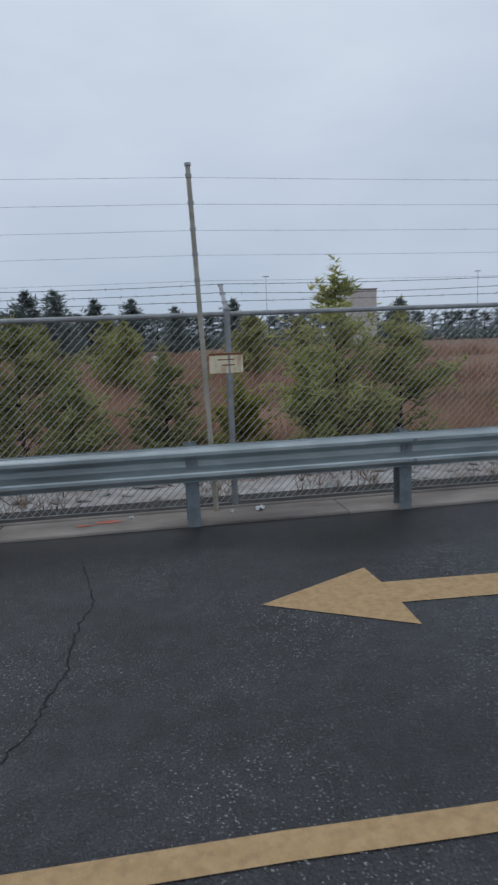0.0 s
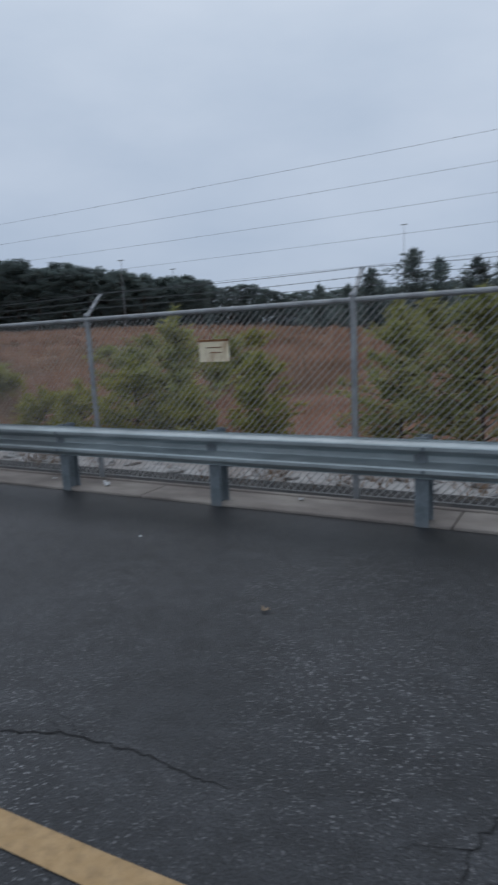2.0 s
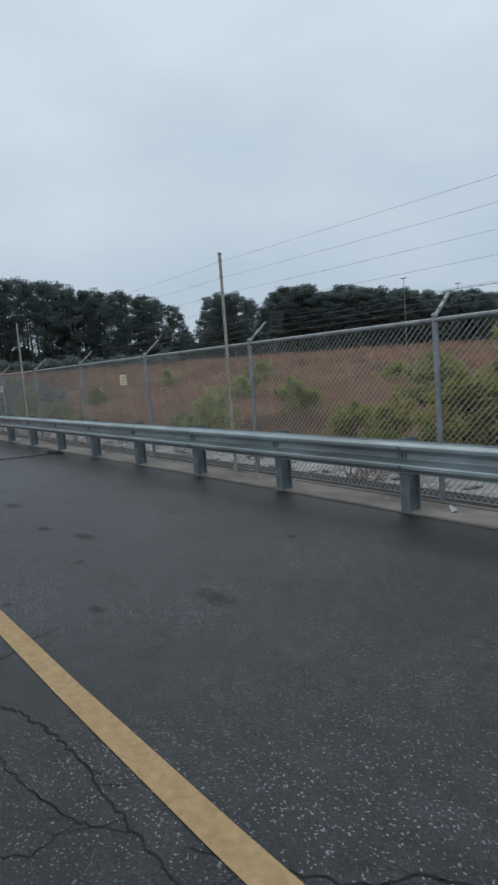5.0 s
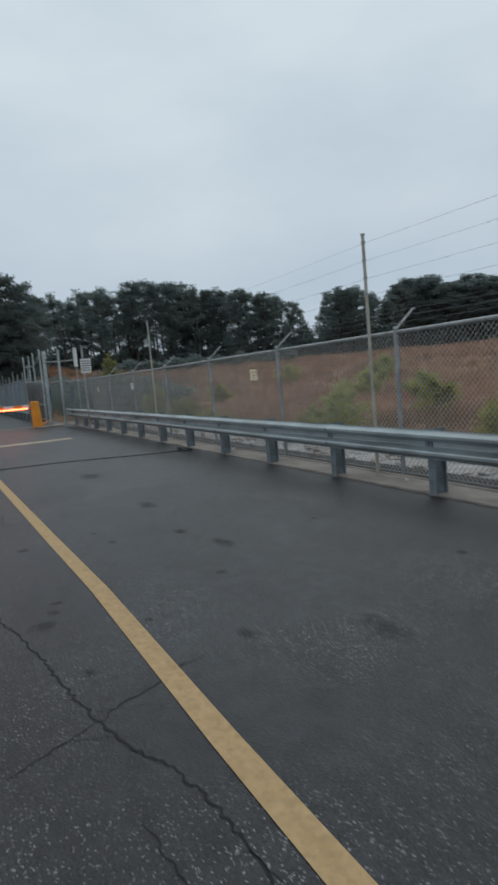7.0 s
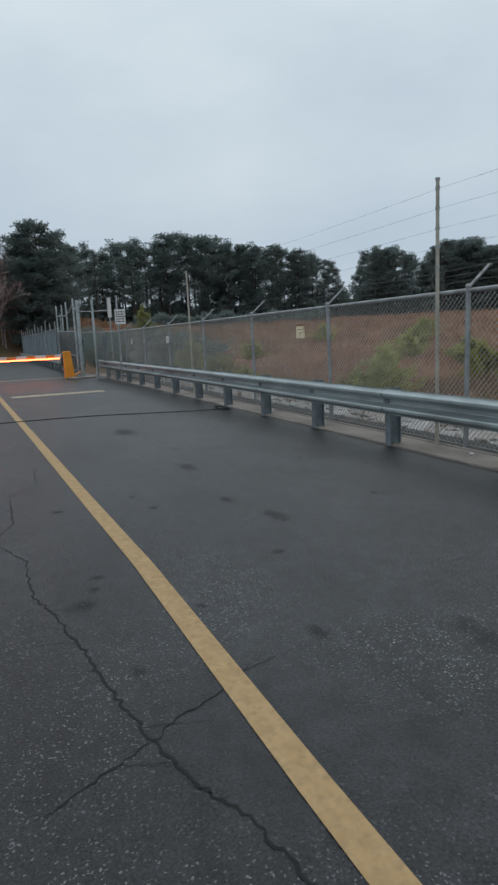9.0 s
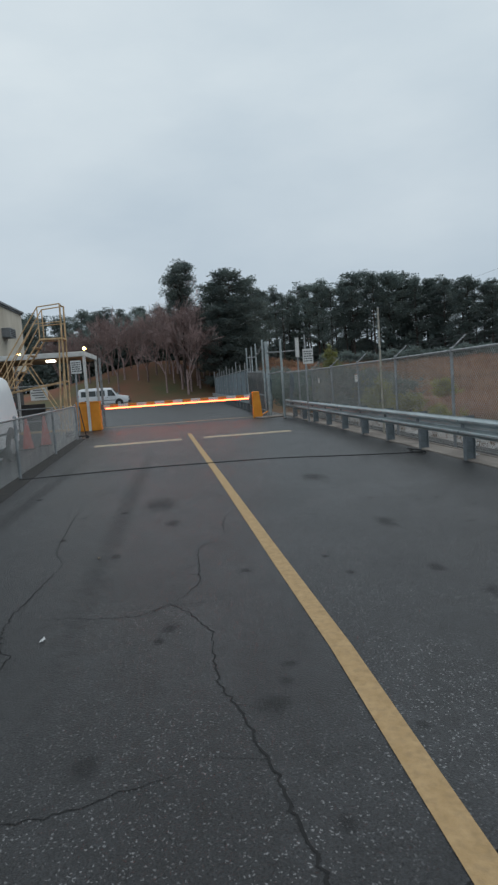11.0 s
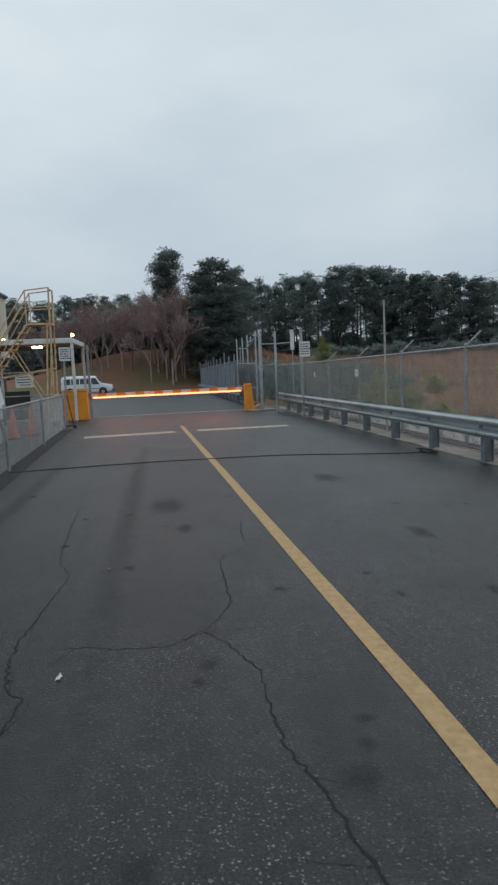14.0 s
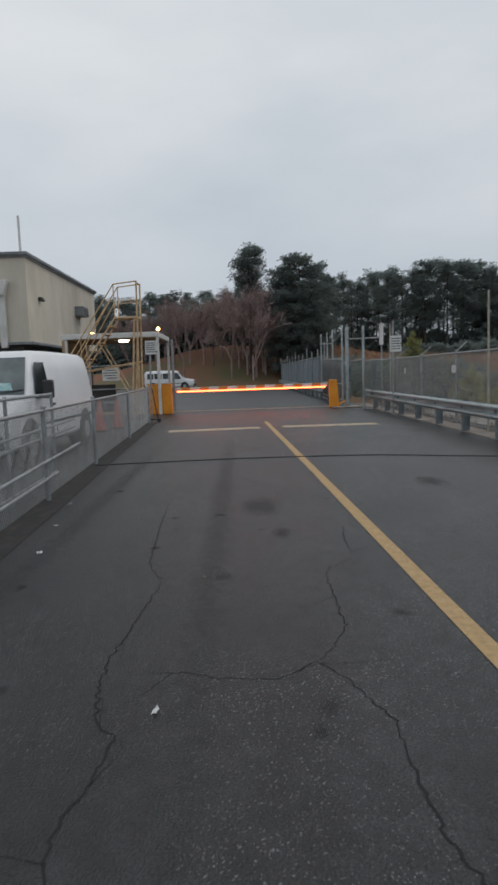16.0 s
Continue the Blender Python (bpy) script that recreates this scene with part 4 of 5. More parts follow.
def build_litter():
    rng = random.Random(31)
    spots = [(-2.34, 3.73, 0.06, M_LEAFLITTER), (-3.91, 4.56, 0.035, M_LITTER), (-5.35, 5.78, 0.11, M_LITTER), (-7.56, 0.14, 0.05, M_LITTER), (-9.4, 0.25, 0.03, M_LEAFLITTER), (0.62, 5.85, 0.12, M_LITTER), (0.36, 5.82, 0.07, M_LITTER),
             (-0.55, 5.9, 0.06, M_LITTER), (-3.1, 5.9, 0.07, M_LITTER), (-6.2, 5.85, 0.05, M_LITTER), (-11.2, -1.35, 0.06, M_LITTER), (-12.3, -1.5, 0.05, M_LITTER), (-10.2, -1.2, 0.06, M_LITTER), (-8.4, 5.85, 0.06, M_LITTER), (-13.6, 5.9, 0.08, M_LITTER)]
    for x, y, s, m in spots:
        bm = B()
        bmesh.ops.create_grid(bm, x_segments=4, y_segments=3, size=1.0)
        for v in bm.verts:
            v.co.x *= 0.4 * s * rng.uniform(0.7, 1.1)
            v.co.y *= s * 0.26 * rng.uniform(0.7, 1.1)
            v.co.z = abs(rng.gauss(0, s * 0.2)) + 0.004
        bmesh.ops.solidify(bm, geom=list(bm.faces), thickness=0.003)
        o = part("scrap_of_litter", bm, m)
        o.matrix_world = pose(x, y, 0.028 if y > 5.6 else 0.002, 0, 0, rng.uniform(0, 180))
        tagged(o, "crumpled pale scrap of litter on the ground" if m is M_LITTER else "curled tan dead leaf on the asphalt", "litter" if m is M_LITTER else "leaf")
    for x, y, s in ((-0.75, 5.84, 0.13), (-0.95, 5.78, 0.08)):
        n = 10
        v = [(x + s * math.cos(t) * rng.uniform(0.6, 1.2), y + s * 0.35 * math.sin(t) * rng.uniform(0.6, 1.2), 0.031) for t in (2 * math.pi * i / n for i in range(n))]
        tagged(part("paint_mark", raw("paint_mark", v, [tuple(range(n))]), M_REDPAINT), "faded red survey paint on the gutter", "paint mark", kind="structure")


build_litter()


# ---- building, canopy, stair ----
def build_building():
    t = thing("warehouse", -31.2, -8.0, 0, "beige stucco building with a flat grey roof edge", "building")
    bm = B()
    box(bm, (-6.1, -9.0, 4.78), (12.2, 18.0, 3.46))
    part("upper_wall", bm, M_STUCCO, t)
    # lower wall darkened to stand for the shade below the ledge
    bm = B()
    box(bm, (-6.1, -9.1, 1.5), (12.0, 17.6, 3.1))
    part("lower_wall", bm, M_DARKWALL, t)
    bm = B()
    box(bm, (-6.1, -9.0, 6.62), (12.5, 18.3, 0.13), 0.02)
    box(bm, (-6.1, -9.0, 6.53), (12.34, 18.14, 0.1))
    part("roof_edge", bm, M_TRIM, t)
    bm = B()
    box(bm, (-6.1, -9.0, 3.02), (12.6, 18.4, 0.12), 0.02)
    part("ledge", bm, M_TRIM, t)
    bm = B()
    box(bm, (-1.6, 0.07, 4.98), (0.36, 0.16, 0.16), 0.03)
    box(bm, (-1.6, 0.16, 4.92), (0.26, 0.1, 0.1), 0.03)
    part("wall_lamp", bm, M_BLACKPLASTIC, t)
    bm = B()
    box(bm, (-8.1, 0.22, 5.05), (1.15, 0.46, 0.5), 0.03)
    ac = part("air_unit", bm, M_TRIM, t, "grey wall air unit")
    for i in range(4):
        bm = B()
        box(bm, (-8.1, 0.455, 4.9 + 0.1 * i), (1.0, 0.02, 0.04))
        part("slat", bm, M_BLACKPLASTIC, ac)
    bm = B()
    box(bm, (0.2, -0.98, 5.25), (0.3, 0.62, 0.62), 0.03)
    for v in bm.verts:
        if v.co.z < 5.1:
            v.co.y = -0.98 + (v.co.y + 0.98) * 0.45
    part("conductor_head", bm, M_WHITEMETAL, t, "white gutter box")
    bm = B()
    box(bm, (0.14, -0.98, 3.95), (0.16, 0.26, 2.2), 0.02)
    part("downspout", bm, M_WHITEMETAL, t)
    bm = B()
    tube(bm, (-0.8, -0.4, 6.7), (-0.8, -0.4, 8.3), 0.05, 8)
    part("roof_mast", bm, M_WHITEMETAL, t)


build_building()


def build_canopy():
    t = thing("gate_canopy", -31.4, -4.4, 0, "white flat-roofed gatehouse canopy with lit lamps", "canopy")
    bm = B()
    box(bm, (0, 0, 3.1), (3.8, 3.75, 0.2), 0.02)
    part("roof", bm, M_WHITEMETAL, t)
    bm = B()
    box(bm, (0, -0.02, 2.98), (3.6, 3.55, 0.04))
    part("soffit", bm, M_OCHRE, t)
    for x, y, r in ((1.8, 1.82, 0.055), (-1.7, 1.82, 0.05), (1.8, -1.7, 0.05), (-1.7, -1.7, 0.05)):
        bm = B()
        box(bm, (x, y, 1.5), (2 * r, 2 * r, 3.0), 0.008)
        part("column", bm, M_WHITEMETAL, t)
    bm = B()
    box(bm, (0.2, -1.8, 2.55), (3.3, 0.1, 0.82))
    part("side_panel", bm, M_OCHRE, t)
    # dark tone paints in the dim interior under the canopy
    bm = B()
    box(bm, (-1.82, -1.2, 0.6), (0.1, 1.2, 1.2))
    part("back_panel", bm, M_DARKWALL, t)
    for z in (0.55, 1.05, 1.95):
        bm = B()
        tube(bm, (1.85, -1.7, z), (1.85, 1.0, z), 0.025, 8)
        part("rail", bm, M_PIPE, t)
    # ladder rack at the corner
    for x in (-0.75, -1.2):
        bm = B()
        tube(bm, (x, 2.08, 0), (x, 2.08, 3.05), 0.028, 8)
        part("rack_post", bm, M_PIPE, t)
    for i in range(8):
        bm = B()
        tube(bm, (-0.75, 2.08, 0.4 + 0.34 * i), (-1.2, 2.08, 0.4 + 0.34 * i), 0.014, 6)
        part("rung", bm, M_PIPE, t)
    for nm, x, y, z, m in (("warm_lamp", 1.75, 1.86, 3.31, M_LAMPWARM), ("roof_lamp", 0.4, -1.0, 3.30, M_LAMPWARM)):
        bm = B()
        tube(bm, (x, y, 3.2), (x, y, z - 0.05), 0.03, 8)
        st = part("lamp_stem", bm, M_BLACKPLASTIC, t)
        bm = B()
        bmesh.ops.create_uvsphere(bm, u_segments=12, v_segments=8, radius=0.07, matrix=Matrix.Translation((x, y, z)))
        part(nm, bm, m, st, "glowing warm lamp")
    bm = B()
    box(bm, (1.2, 0.42, 2.92), (0.25, 0.36, 0.08), 0.03)
    part("ceiling_lamp", bm, M_LAMPWHITE, t, "glowing pale ceiling lamp")
    s = thing("notice_board", -29.48, -4.42, 1.63, "white notice board hung on the gatehouse rail", "sign")
    bm = B()
    box(bm, (0, 0, 0), (0.02, 0.66, 0.5), 0.004)
    pl = part("board", bm, M_SIGNWHITE, s)
    bm = B()
    rng = random.Random(9)
    for r in range(4):
        box(bm, (0.012, rng.uniform(-0.04, 0.04), 0.15 - 0.1 * r), (0.003, rng.uniform(0.4, 0.54), 0.03))
    part("lettering", bm, M_INK, pl)


build_canopy()


def build_stair():
    t = thing("rolling_stair", -27.0, -3.2, 0, "tall yellow steel rolling stair with handrails", "rolling stair")
    for x in (-0.38, 0.38):
        for y in (0.38, 0.12):
            bm = B()
            tube(bm, (x, y - 0.1, 0.1), (x, y if y > 0.2 else y + 0.14, 4.7 if y > 0.2 else 3.5), 0.03, 8)
            part("upright", bm, M_LADDER, t)
        bm = B()
        tube(bm, (x, -2.75, 0.25), (x, -0.4, 3.5), 0.03, 8)
        part("stringer", bm, M_LADDER, t)
        bm = B()
        path_tube(bm, [(x, -2.75, 1.15), (x, -0.75, 4.1), (x, -0.4, 4.62), (x, 0.38, 4.7)], 0.022, 8)
        part("handrail", bm, M_LADDER, t)
        bm = B()
        path_tube(bm, [(x, -2.1, 1.55), (x, -0.55, 4.05), (x, 0.38, 4.08)], 0.018, 8)
        part("mid_rail", bm, M_LADDER, t)
        for y0, z0 in ((-2.75, 0.25), (-1.6, 1.85)):
            bm = B()
            tube(bm, (x, y0, z0), (x, y0, z0 + 0.9), 0.018, 6)
            part("rail_post", bm, M_LADDER, t)
        for a, b in (((x, -2.6, 0.25), (x, 0.3, 0.25)), ((x, -1.7, 1.7), (x, 0.34, 2.0)), ((x, 0.3, 0.3), (x, -1.0, 2.7)), ((x, -0.4, 3.5), (x, -0.4, 4.6))):
            bm = B()
            tube(bm, a, b, 0.02, 6)
            part("brace", bm, M_LADDER, t)
    for z in (0.25, 1.1, 2.0, 2.9, 4.7):
        bm = B()
        tube(bm, (-0.38, 0.34, z), (0.38, 0.34, z), 0.02, 6)
        part("cross_bar", bm, M_LADDER, t)
    bm = B()
    box(bm, (0, -0.02, 3.5), (0.8, 0.82, 0.06), 0.008)
    part("platform", bm, M_LADDER, t)
    for i in range(12):
        s = i / 12
        bm = B()
        box(bm, (0, -2.75 + 2.35 * s, 0.25 + 3.25 * s), (0.74, 0.2, 0.035), 0.005)
        part("tread", bm, M_LADDER, t)
    for x in (-0.38, 0.38):
        for y in (-2.55, 0.25):
            bm = B()
            tube(bm, (x - 0.03, y, 0.1), (x + 0.03, y, 0.1), 0.1, 14)
            part("caster", bm, M_RUBBER, t)


build_stair()


def build_cone(x, y):
    t = thing("traffic_cone", x, y, 0, "faded red plastic traffic cone behind the low fence", "traffic cone", "cones in the lot")
    bm = B()
    box(bm, (0, 0, 0.02), (0.38, 0.38, 0.04), 0.012)
    part("base", bm, M_BLACKPLASTIC, t)
    bm = B()
    tube(bm, (0, 0, 0.04), (0, 0, 0.9), 0.16, 16, 0.03)
    part("cone", bm, M_CONE, t)


for p in ((-22.6, -3.4), (-23.6, -3.1), (-22.0, -3.9)):
    build_cone(*p)


# ---- vans ----
def loft(rings):
    verts, faces = [], []
    n = len(rings[0])
    for r in rings:
        verts += r
    for i in range(len(rings) - 1):
        for k in range(n):
            a, b = i * n + k, i * n + (k + 1) % n
            faces.append((a, b, b + n, a + n))
    faces.append(tuple(range(n))[::-1])
    faces.append(tuple((len(rings) - 1) * n + k for k in range(n)))
    return verts, faces


def build_van(x, y, turn, label, side_windows):
    """Full-size van, nose at local +x, wheels on the ground."""
    t = thing("van", x, y, 0, label, "van", turn=turn)
    # stations: place from the nose, sill, shoulder, top, half widths at sill, shoulder, roof
    st = [(2.80, 0.42, 0.72, 0.86, 0.80, 0.84, 0.70), (2.76, 0.36, 0.78, 0.98, 0.90, 0.92, 0.80), (2.6, 0.32, 0.90, 1.06, 0.95, 0.97, 0.86), (2.1, 0.30, 1.0, 1.15, 0.98, 0.99, 0.88),
          (1.67, 0.30, 1.06, 1.22, 0.98, 1.0, 0.93), (1.38, 0.30, 1.1, 1.57, 0.98, 1.0, 0.86), (1.09, 0.30, 1.12, 1.92, 0.98, 1.0, 0.79), (0.85, 0.30, 1.12, 2.03, 0.98, 1.0, 0.80),
          (0.0, 0.30, 1.12, 2.07, 0.98, 1.0, 0.82), (-1.6, 0.30, 1.12, 2.07, 0.98, 1.0, 0.82), (-2.2, 0.32, 1.12, 2.05, 0.97, 0.99, 0.84), (-2.42, 0.36, 1.12, 1.99, 0.95, 0.97, 0.81), (-2.52, 0.42, 1.1, 1.84, 0.90, 0.92, 0.76)]
    rings = []
    for px, zs, zb, zt, ws, wb, wr in st:
        half = [(ws * 0.9, zs), (ws, zs + 0.08), (wb, (zs + zb) / 2), (wb, zb), (wb - (wb - wr) * 0.55, zb + (zt - zb) * 0.6), (wr, zt - (zt - zb) * 0.1), (wr - 0.1, zt - 0.015), (wr * 0.5, zt + 0.012)]
        ring = [(px, -w, z) for w, z in half] + [(px, w, z) for w, z in reversed(half)]
        rings.append(ring)
    v, f = loft(rings)
    body = smooth_mesh(part("body", raw("body", v, f), M_VAN, t))
    md = body.modifiers.new("edge", "EDGE_SPLIT")
    md.split_angle = radians(38)
    # windscreen lying on the slope
    def plate(name, quad, material, parent, lab="", thick=0.012):
        a, b, c, d = [Vector(q) for q in quad]
        n = (b - a).cross(d - a).normalized() * thick
        vs = [a, b, c, d, a + n, b + n, c + n, d + n]
        fs = [(3, 2, 1, 0), (4, 5, 6, 7), (0, 1, 5, 4), (1, 2, 6, 5), (2, 3, 7, 6), (3, 0, 4, 7)]
        return part(name, raw(name, vs, fs), material, parent, lab)
    ws = plate("windshield", [(1.655, -0.88, 1.25), (1.655, 0.88, 1.25), (1.115, 0.74, 1.90), (1.115, -0.74, 1.90)], M_WINDSHIELD, t, "tinted windshield with a sunshade behind it", 0.02)
    plate("sunshade", [(1.63, -0.35, 1.32), (1.63, 0.66, 1.32), (1.52, 0.6, 1.45), (1.52, -0.2, 1.45)], M_SHADE, ws, "crumpled teal sunshade", 0.004)
    bm = B()
    for yy in (-0.3, 0.35):
        tube(bm, (1.7, yy, 1.27), (1.63, yy + 0.5, 1.33), 0.012, 5)
    part("wiper", bm, M_BLACKPLASTIC, ws)
    for s in (1, -1):
        def q(pts):
            pts = [(px, s * py, pz) for px, py, pz in pts]
            return pts if s < 0 else pts[::-1]
        plate("door_window", q([(1.45, 1.005, 1.16), (0.62, 1.005, 1.16), (0.62, 0.885, 1.82), (1.05, 0.875, 1.82)]), M_GLASS, t, "dark side window")
        if side_windows:
            for x0, x1 in ((0.3, -0.55), (-0.65, -1.45), (-1.55, -2.2)):
                plate("side_window", q([(x0, 1.003, 1.2), (x1, 1.003, 1.2), (x1, 0.915, 1.78), (x0, 0.915, 1.78)]), M_GLASS, t)
        for px in (0.36, 1.42):
            plate("door_seam", q([(px, 1.0, 0.42), (px - 0.012, 1.0, 0.42), (px - 0.012, 1.0, 1.12), (px, 1.0, 1.12)]), M_BLACKPLASTIC, t)
        plate("side_moulding", q([(1.4, 1.0, 0.66), (-2.3, 1.0, 0.66), (-2.3, 1.0, 0.72), (1.4, 1.0, 0.72)]), M_BLACKPLASTIC, t)
        bm = B()
        box(bm, (0.56, s * 1.02, 1.02), (0.18, 0.03, 0.05), 0.01)
        part("door_handle", bm, M_BLACKPLASTIC, t)
        bm = B()
        box(bm, (1.22, s * 1.16, 1.32), (0.14, 0.2, 0.34), 0.04)
        box(bm, (1.24, s * 1.04, 1.2), (0.07, 0.14, 0.06), 0.015)
        part("wing_mirror", bm, M_BLACKPLASTIC, t)
        bm = B()
        box(bm, (2.76, s * 0.7, 0.88), (0.1, 0.34, 0.15), 0.03)
        part("headlight", bm, M_LAMPGLASS, t)
        bm = B()
        box(bm, (2.77, s * 0.72, 0.755), (0.07, 0.3, 0.06), 0.015)
        part("turn_signal", bm, M_ARMORANGE, t)
        bm = B()
        box(bm, (-2.50, s * 0.86, 1.15), (0.06, 0.12, 0.5), 0.02)
        part("tail_light", bm, M_REDPLASTIC, t)
        for px in (1.78, -1.62):
            bm = B()
            tube(bm, (px, s * 0.7, 0.40), (px, s * 1.006, 0.40), 0.43, 28)
            part("wheel_arch", bm, M_BLACKPLASTIC, t)
            bm = B()
            tube(bm, (px, s * 0.76, 0.36), (px, s * 1.02, 0.36), 0.36, 28)
            bmesh.ops.bevel(bm, geom=[e for e in bm.edges if len(e.link_faces) == 2 and e.calc_face_angle(0) > 1], offset=0.03, segments=2, affect="EDGES")
            wheel = part("tyre", bm, M_RUBBER, t)
            bm = B()
            tube(bm, (px, s * 0.98, 0.36), (px, s * 1.03, 0.36), 0.21, 20, 0.19)
            tube(bm, (px, s * 1.0, 0.36), (px, s * 1.05, 0.36), 0.07, 12)
            part("rim", bm, M_CHROME, wheel)
    bm = B()
    box(bm, (2.79, 0, 0.83), (0.06, 1.0, 0.24), 0.02)
    gr = part("grille", bm, M_BLACKPLASTIC, t)
    for z in (0.76, 0.83, 0.9):
        bm = B()
        box(bm, (2.825, 0, z), (0.015, 0.96, 0.02), 0.004)
        part("grille_bar", bm, M_CHROME, gr)
    bm = B()
    box(bm, (2.82, 0, 0.5), (0.16, 1.86, 0.24), 0.05)
    part("front_bumper", bm, M_BLACKPLASTIC, t)
    bm = B()
    box(bm, (2.905, 0, 0.62), (0.02, 1.1, 0.06), 0.008)
    part("bumper_decal", bm, M_CONE, t)
    bm = B()
    box(bm, (-2.56, 0, 0.48), (0.14, 1.84, 0.2), 0.04)
    part("rear_bumper", bm, M_BLACKPLASTIC, t)
    return t


build_van(-17.74, -4.05, -2.0, "white cargo van parked behind the low chain-link fence", False)
build_van(-74.0, -7.2, 90, "white passenger van with dark windows beyond the barrier", True)


# ---- trees ----
def clumps(points, size, rng, blades=3, slim=0.45):
    """Sprays of narrow leaves at the points."""
    p = np.repeat(np.asarray(points), blades, axis=0)
    n = len(p)
    d = rng.normal(size=(n, 3))
    d[:, 2] = np.abs(d[:, 2]) * 0.7 + 0.05
    d /= np.linalg.norm(d, axis=1)[:, None]
    s = np.cross(d, rng.normal(size=(n, 3)))
    s /= np.linalg.norm(s, axis=1)[:, None] + 1e-9
    ln = size * rng.uniform(0.6, 1.3, (n, 1))
    a, b, c = p - s * ln * slim * 0.5, p + s * ln * slim * 0.5, p + d * ln
    return np.stack([a, b, c], 1).reshape(-1, 3), np.arange(n * 3).reshape(-1, 3)


def tri_mesh(name, verts, faces):
    me = bpy.data.meshes.new(name)
    me.vertices.add(len(verts))
    me.vertices.foreach_set("co", np.asarray(verts, np.float32).ravel())
    me.loops.add(len(faces) * 3)
    me.loops.foreach_set("vertex_index", np.asarray(faces, np.int32).ravel())
    me.polygons.add(len(faces))
    me.polygons.foreach_set("loop_start", np.arange(0, len(faces) * 3, 3, dtype=np.int32))
    me.update(calc_edges=True)
    return me


def limb(bm, a, b, r0, r1, n=5, bend=0.0, rng=None):
    a, b = Vector(a), Vector(b)
    mid = (a + b) / 2 + Vector((rng.uniform(-1, 1), rng.uniform(-1, 1), rng.uniform(-0.5, 1))) * bend
    tube(bm, a, mid, r0, n, (r0 + r1) / 2)
    tube(bm, mid, b, (r0 + r1) / 2, n, r1)


def pine_meshes(seed, h=17.0, first=0.3, spread=3.0, fullness=1.0, dens=1.0, leaf=0.25, dome=False):
    rng, nr = random.Random(seed), np.random.default_rng(seed)
    bm = B()
    bend = Vector((rng.uniform(-0.5, 0.5), rng.uniform(-0.5, 0.5), 0))
    spine = [Vector((bend.x * math.sin(s * 2.5), bend.y * math.sin(s * 2), h * s)) for s in (0, 0.25, 0.5, 0.75, 1)]
    for i in range(4):
        tube(bm, spine[i] - Vector((0, 0, 0.5 if i == 0 else 0)), spine[i + 1], 0.24 * (1 - i * 0.23), 7, 0.24 * (1 - (i + 1) * 0.23) + 0.02)
    pts = []
    nl = int(30 * fullness)
    for i in range(nl):
        s = first + (0.97 - first) * (i + rng.random()) / nl
        k = min(3, int(s * 4))
        base = spine[k].lerp(spine[k + 1], s * 4 - k)
        reach = spread * (1.05 - ((s - first) / (1 - first)) ** 1.6 * 0.8) * rng.uniform(0.45, 1.15)
        if dome:
            reach = spread * math.sin(math.pi * (0.2 + 0.68 * (s - first) / (1 - first))) * rng.uniform(0.6, 1.05)
        a = rng.uniform(0, 2 * math.pi)
        tip = base + Vector((math.cos(a) * reach, math.sin(a) * reach, reach * rng.uniform(0.0, 0.45)))
        limb(bm, base, tip, 0.07, 0.02, 4, 0.2, rng)
        for s2 in (0.55, 0.8, 1.0, 1.0):
            c = base.lerp(tip, s2)
            m = int(34 * dens)
            q = np.clip(nr.normal(size=(m, 3)), -1.5, 1.5) * np.array((0.62, 0.62, 0.36)) * (0.55 + 0.32 * reach / spread + 0.1)
            pts.append(q + np.array(c))
    pts.append(np.clip(nr.normal(size=(int(110 * dens), 3)), -1.4, 1.2) * np.array((0.55, 0.55, 0.6)) + np.array(spine[4]) - np.array((0, 0, 0.5)))
    v, f = clumps(np.concatenate(pts), leaf, nr, 4, 0.34)
    trunk = bpy.data.meshes.new("trunk")
    bm.to_mesh(trunk)
    bm.free()
    trunk.materials.append(M_BARK)
    crown = tri_mesh("crown", v, f)
    crown.materials.append(M_PINE)
    return trunk, crown


PINES = [pine_meshes(1, first=0.16), pine_meshes(2, 18, 0.26, 2.8, 1.0, 0.75), pine_meshes(3, 16, 0.1, 3.4, 1.2, 0.9), pine_meshes(4, 17.5, 0.45, 2.6, 0.85, 0.9), pine_meshes(5, 15, 0.06, 3.4, 1.4, 1.0), pine_meshes(6, 18, 0.38, 2.4, 0.85, 0.65), pine_meshes(7, 16, 0.1, 3.4, 1.1, 0.35, 0.42), pine_meshes(8, 15, 0.06, 3.4, 1.2, 0.35, 0.42), pine_meshes(9, 17, 0.63, 2.1, 1.3, 1.0, dome=True),
         pine_meshes(10, 16, 0.05, 4.0, 3.0, 0.8, 0.3, dome=True), pine_meshes(12, 16, 0.3, 2.9, 1.6, 0.6, 0.34, dome=True)]


def plant_pine(x, y, variant, height, rng, label="dark green pine tree at the edge of the woods", group="pines of the woods", wide=1.0):
    t = thing("pine_tree", x, y, ground_z(x, y), label, "tree", group)
    trunk, crown = PINES[variant]
    s = height / (17, 18, 16, 17.5, 15, 18, 16, 15, 17, 16, 16)[variant]
    t.matrix_world = pose(x, y, ground_z(x, y), 0, 0, rng.uniform(0, 360)) @ Matrix.Diagonal((s * wide, s * wide, s, 1))
    part("trunk", trunk, None, t)
    part("crown", crown, None, t)


def at_az(az, r):
    return -3 - r * math.cos(radians(az)), 1 + r * math.sin(radians(az))


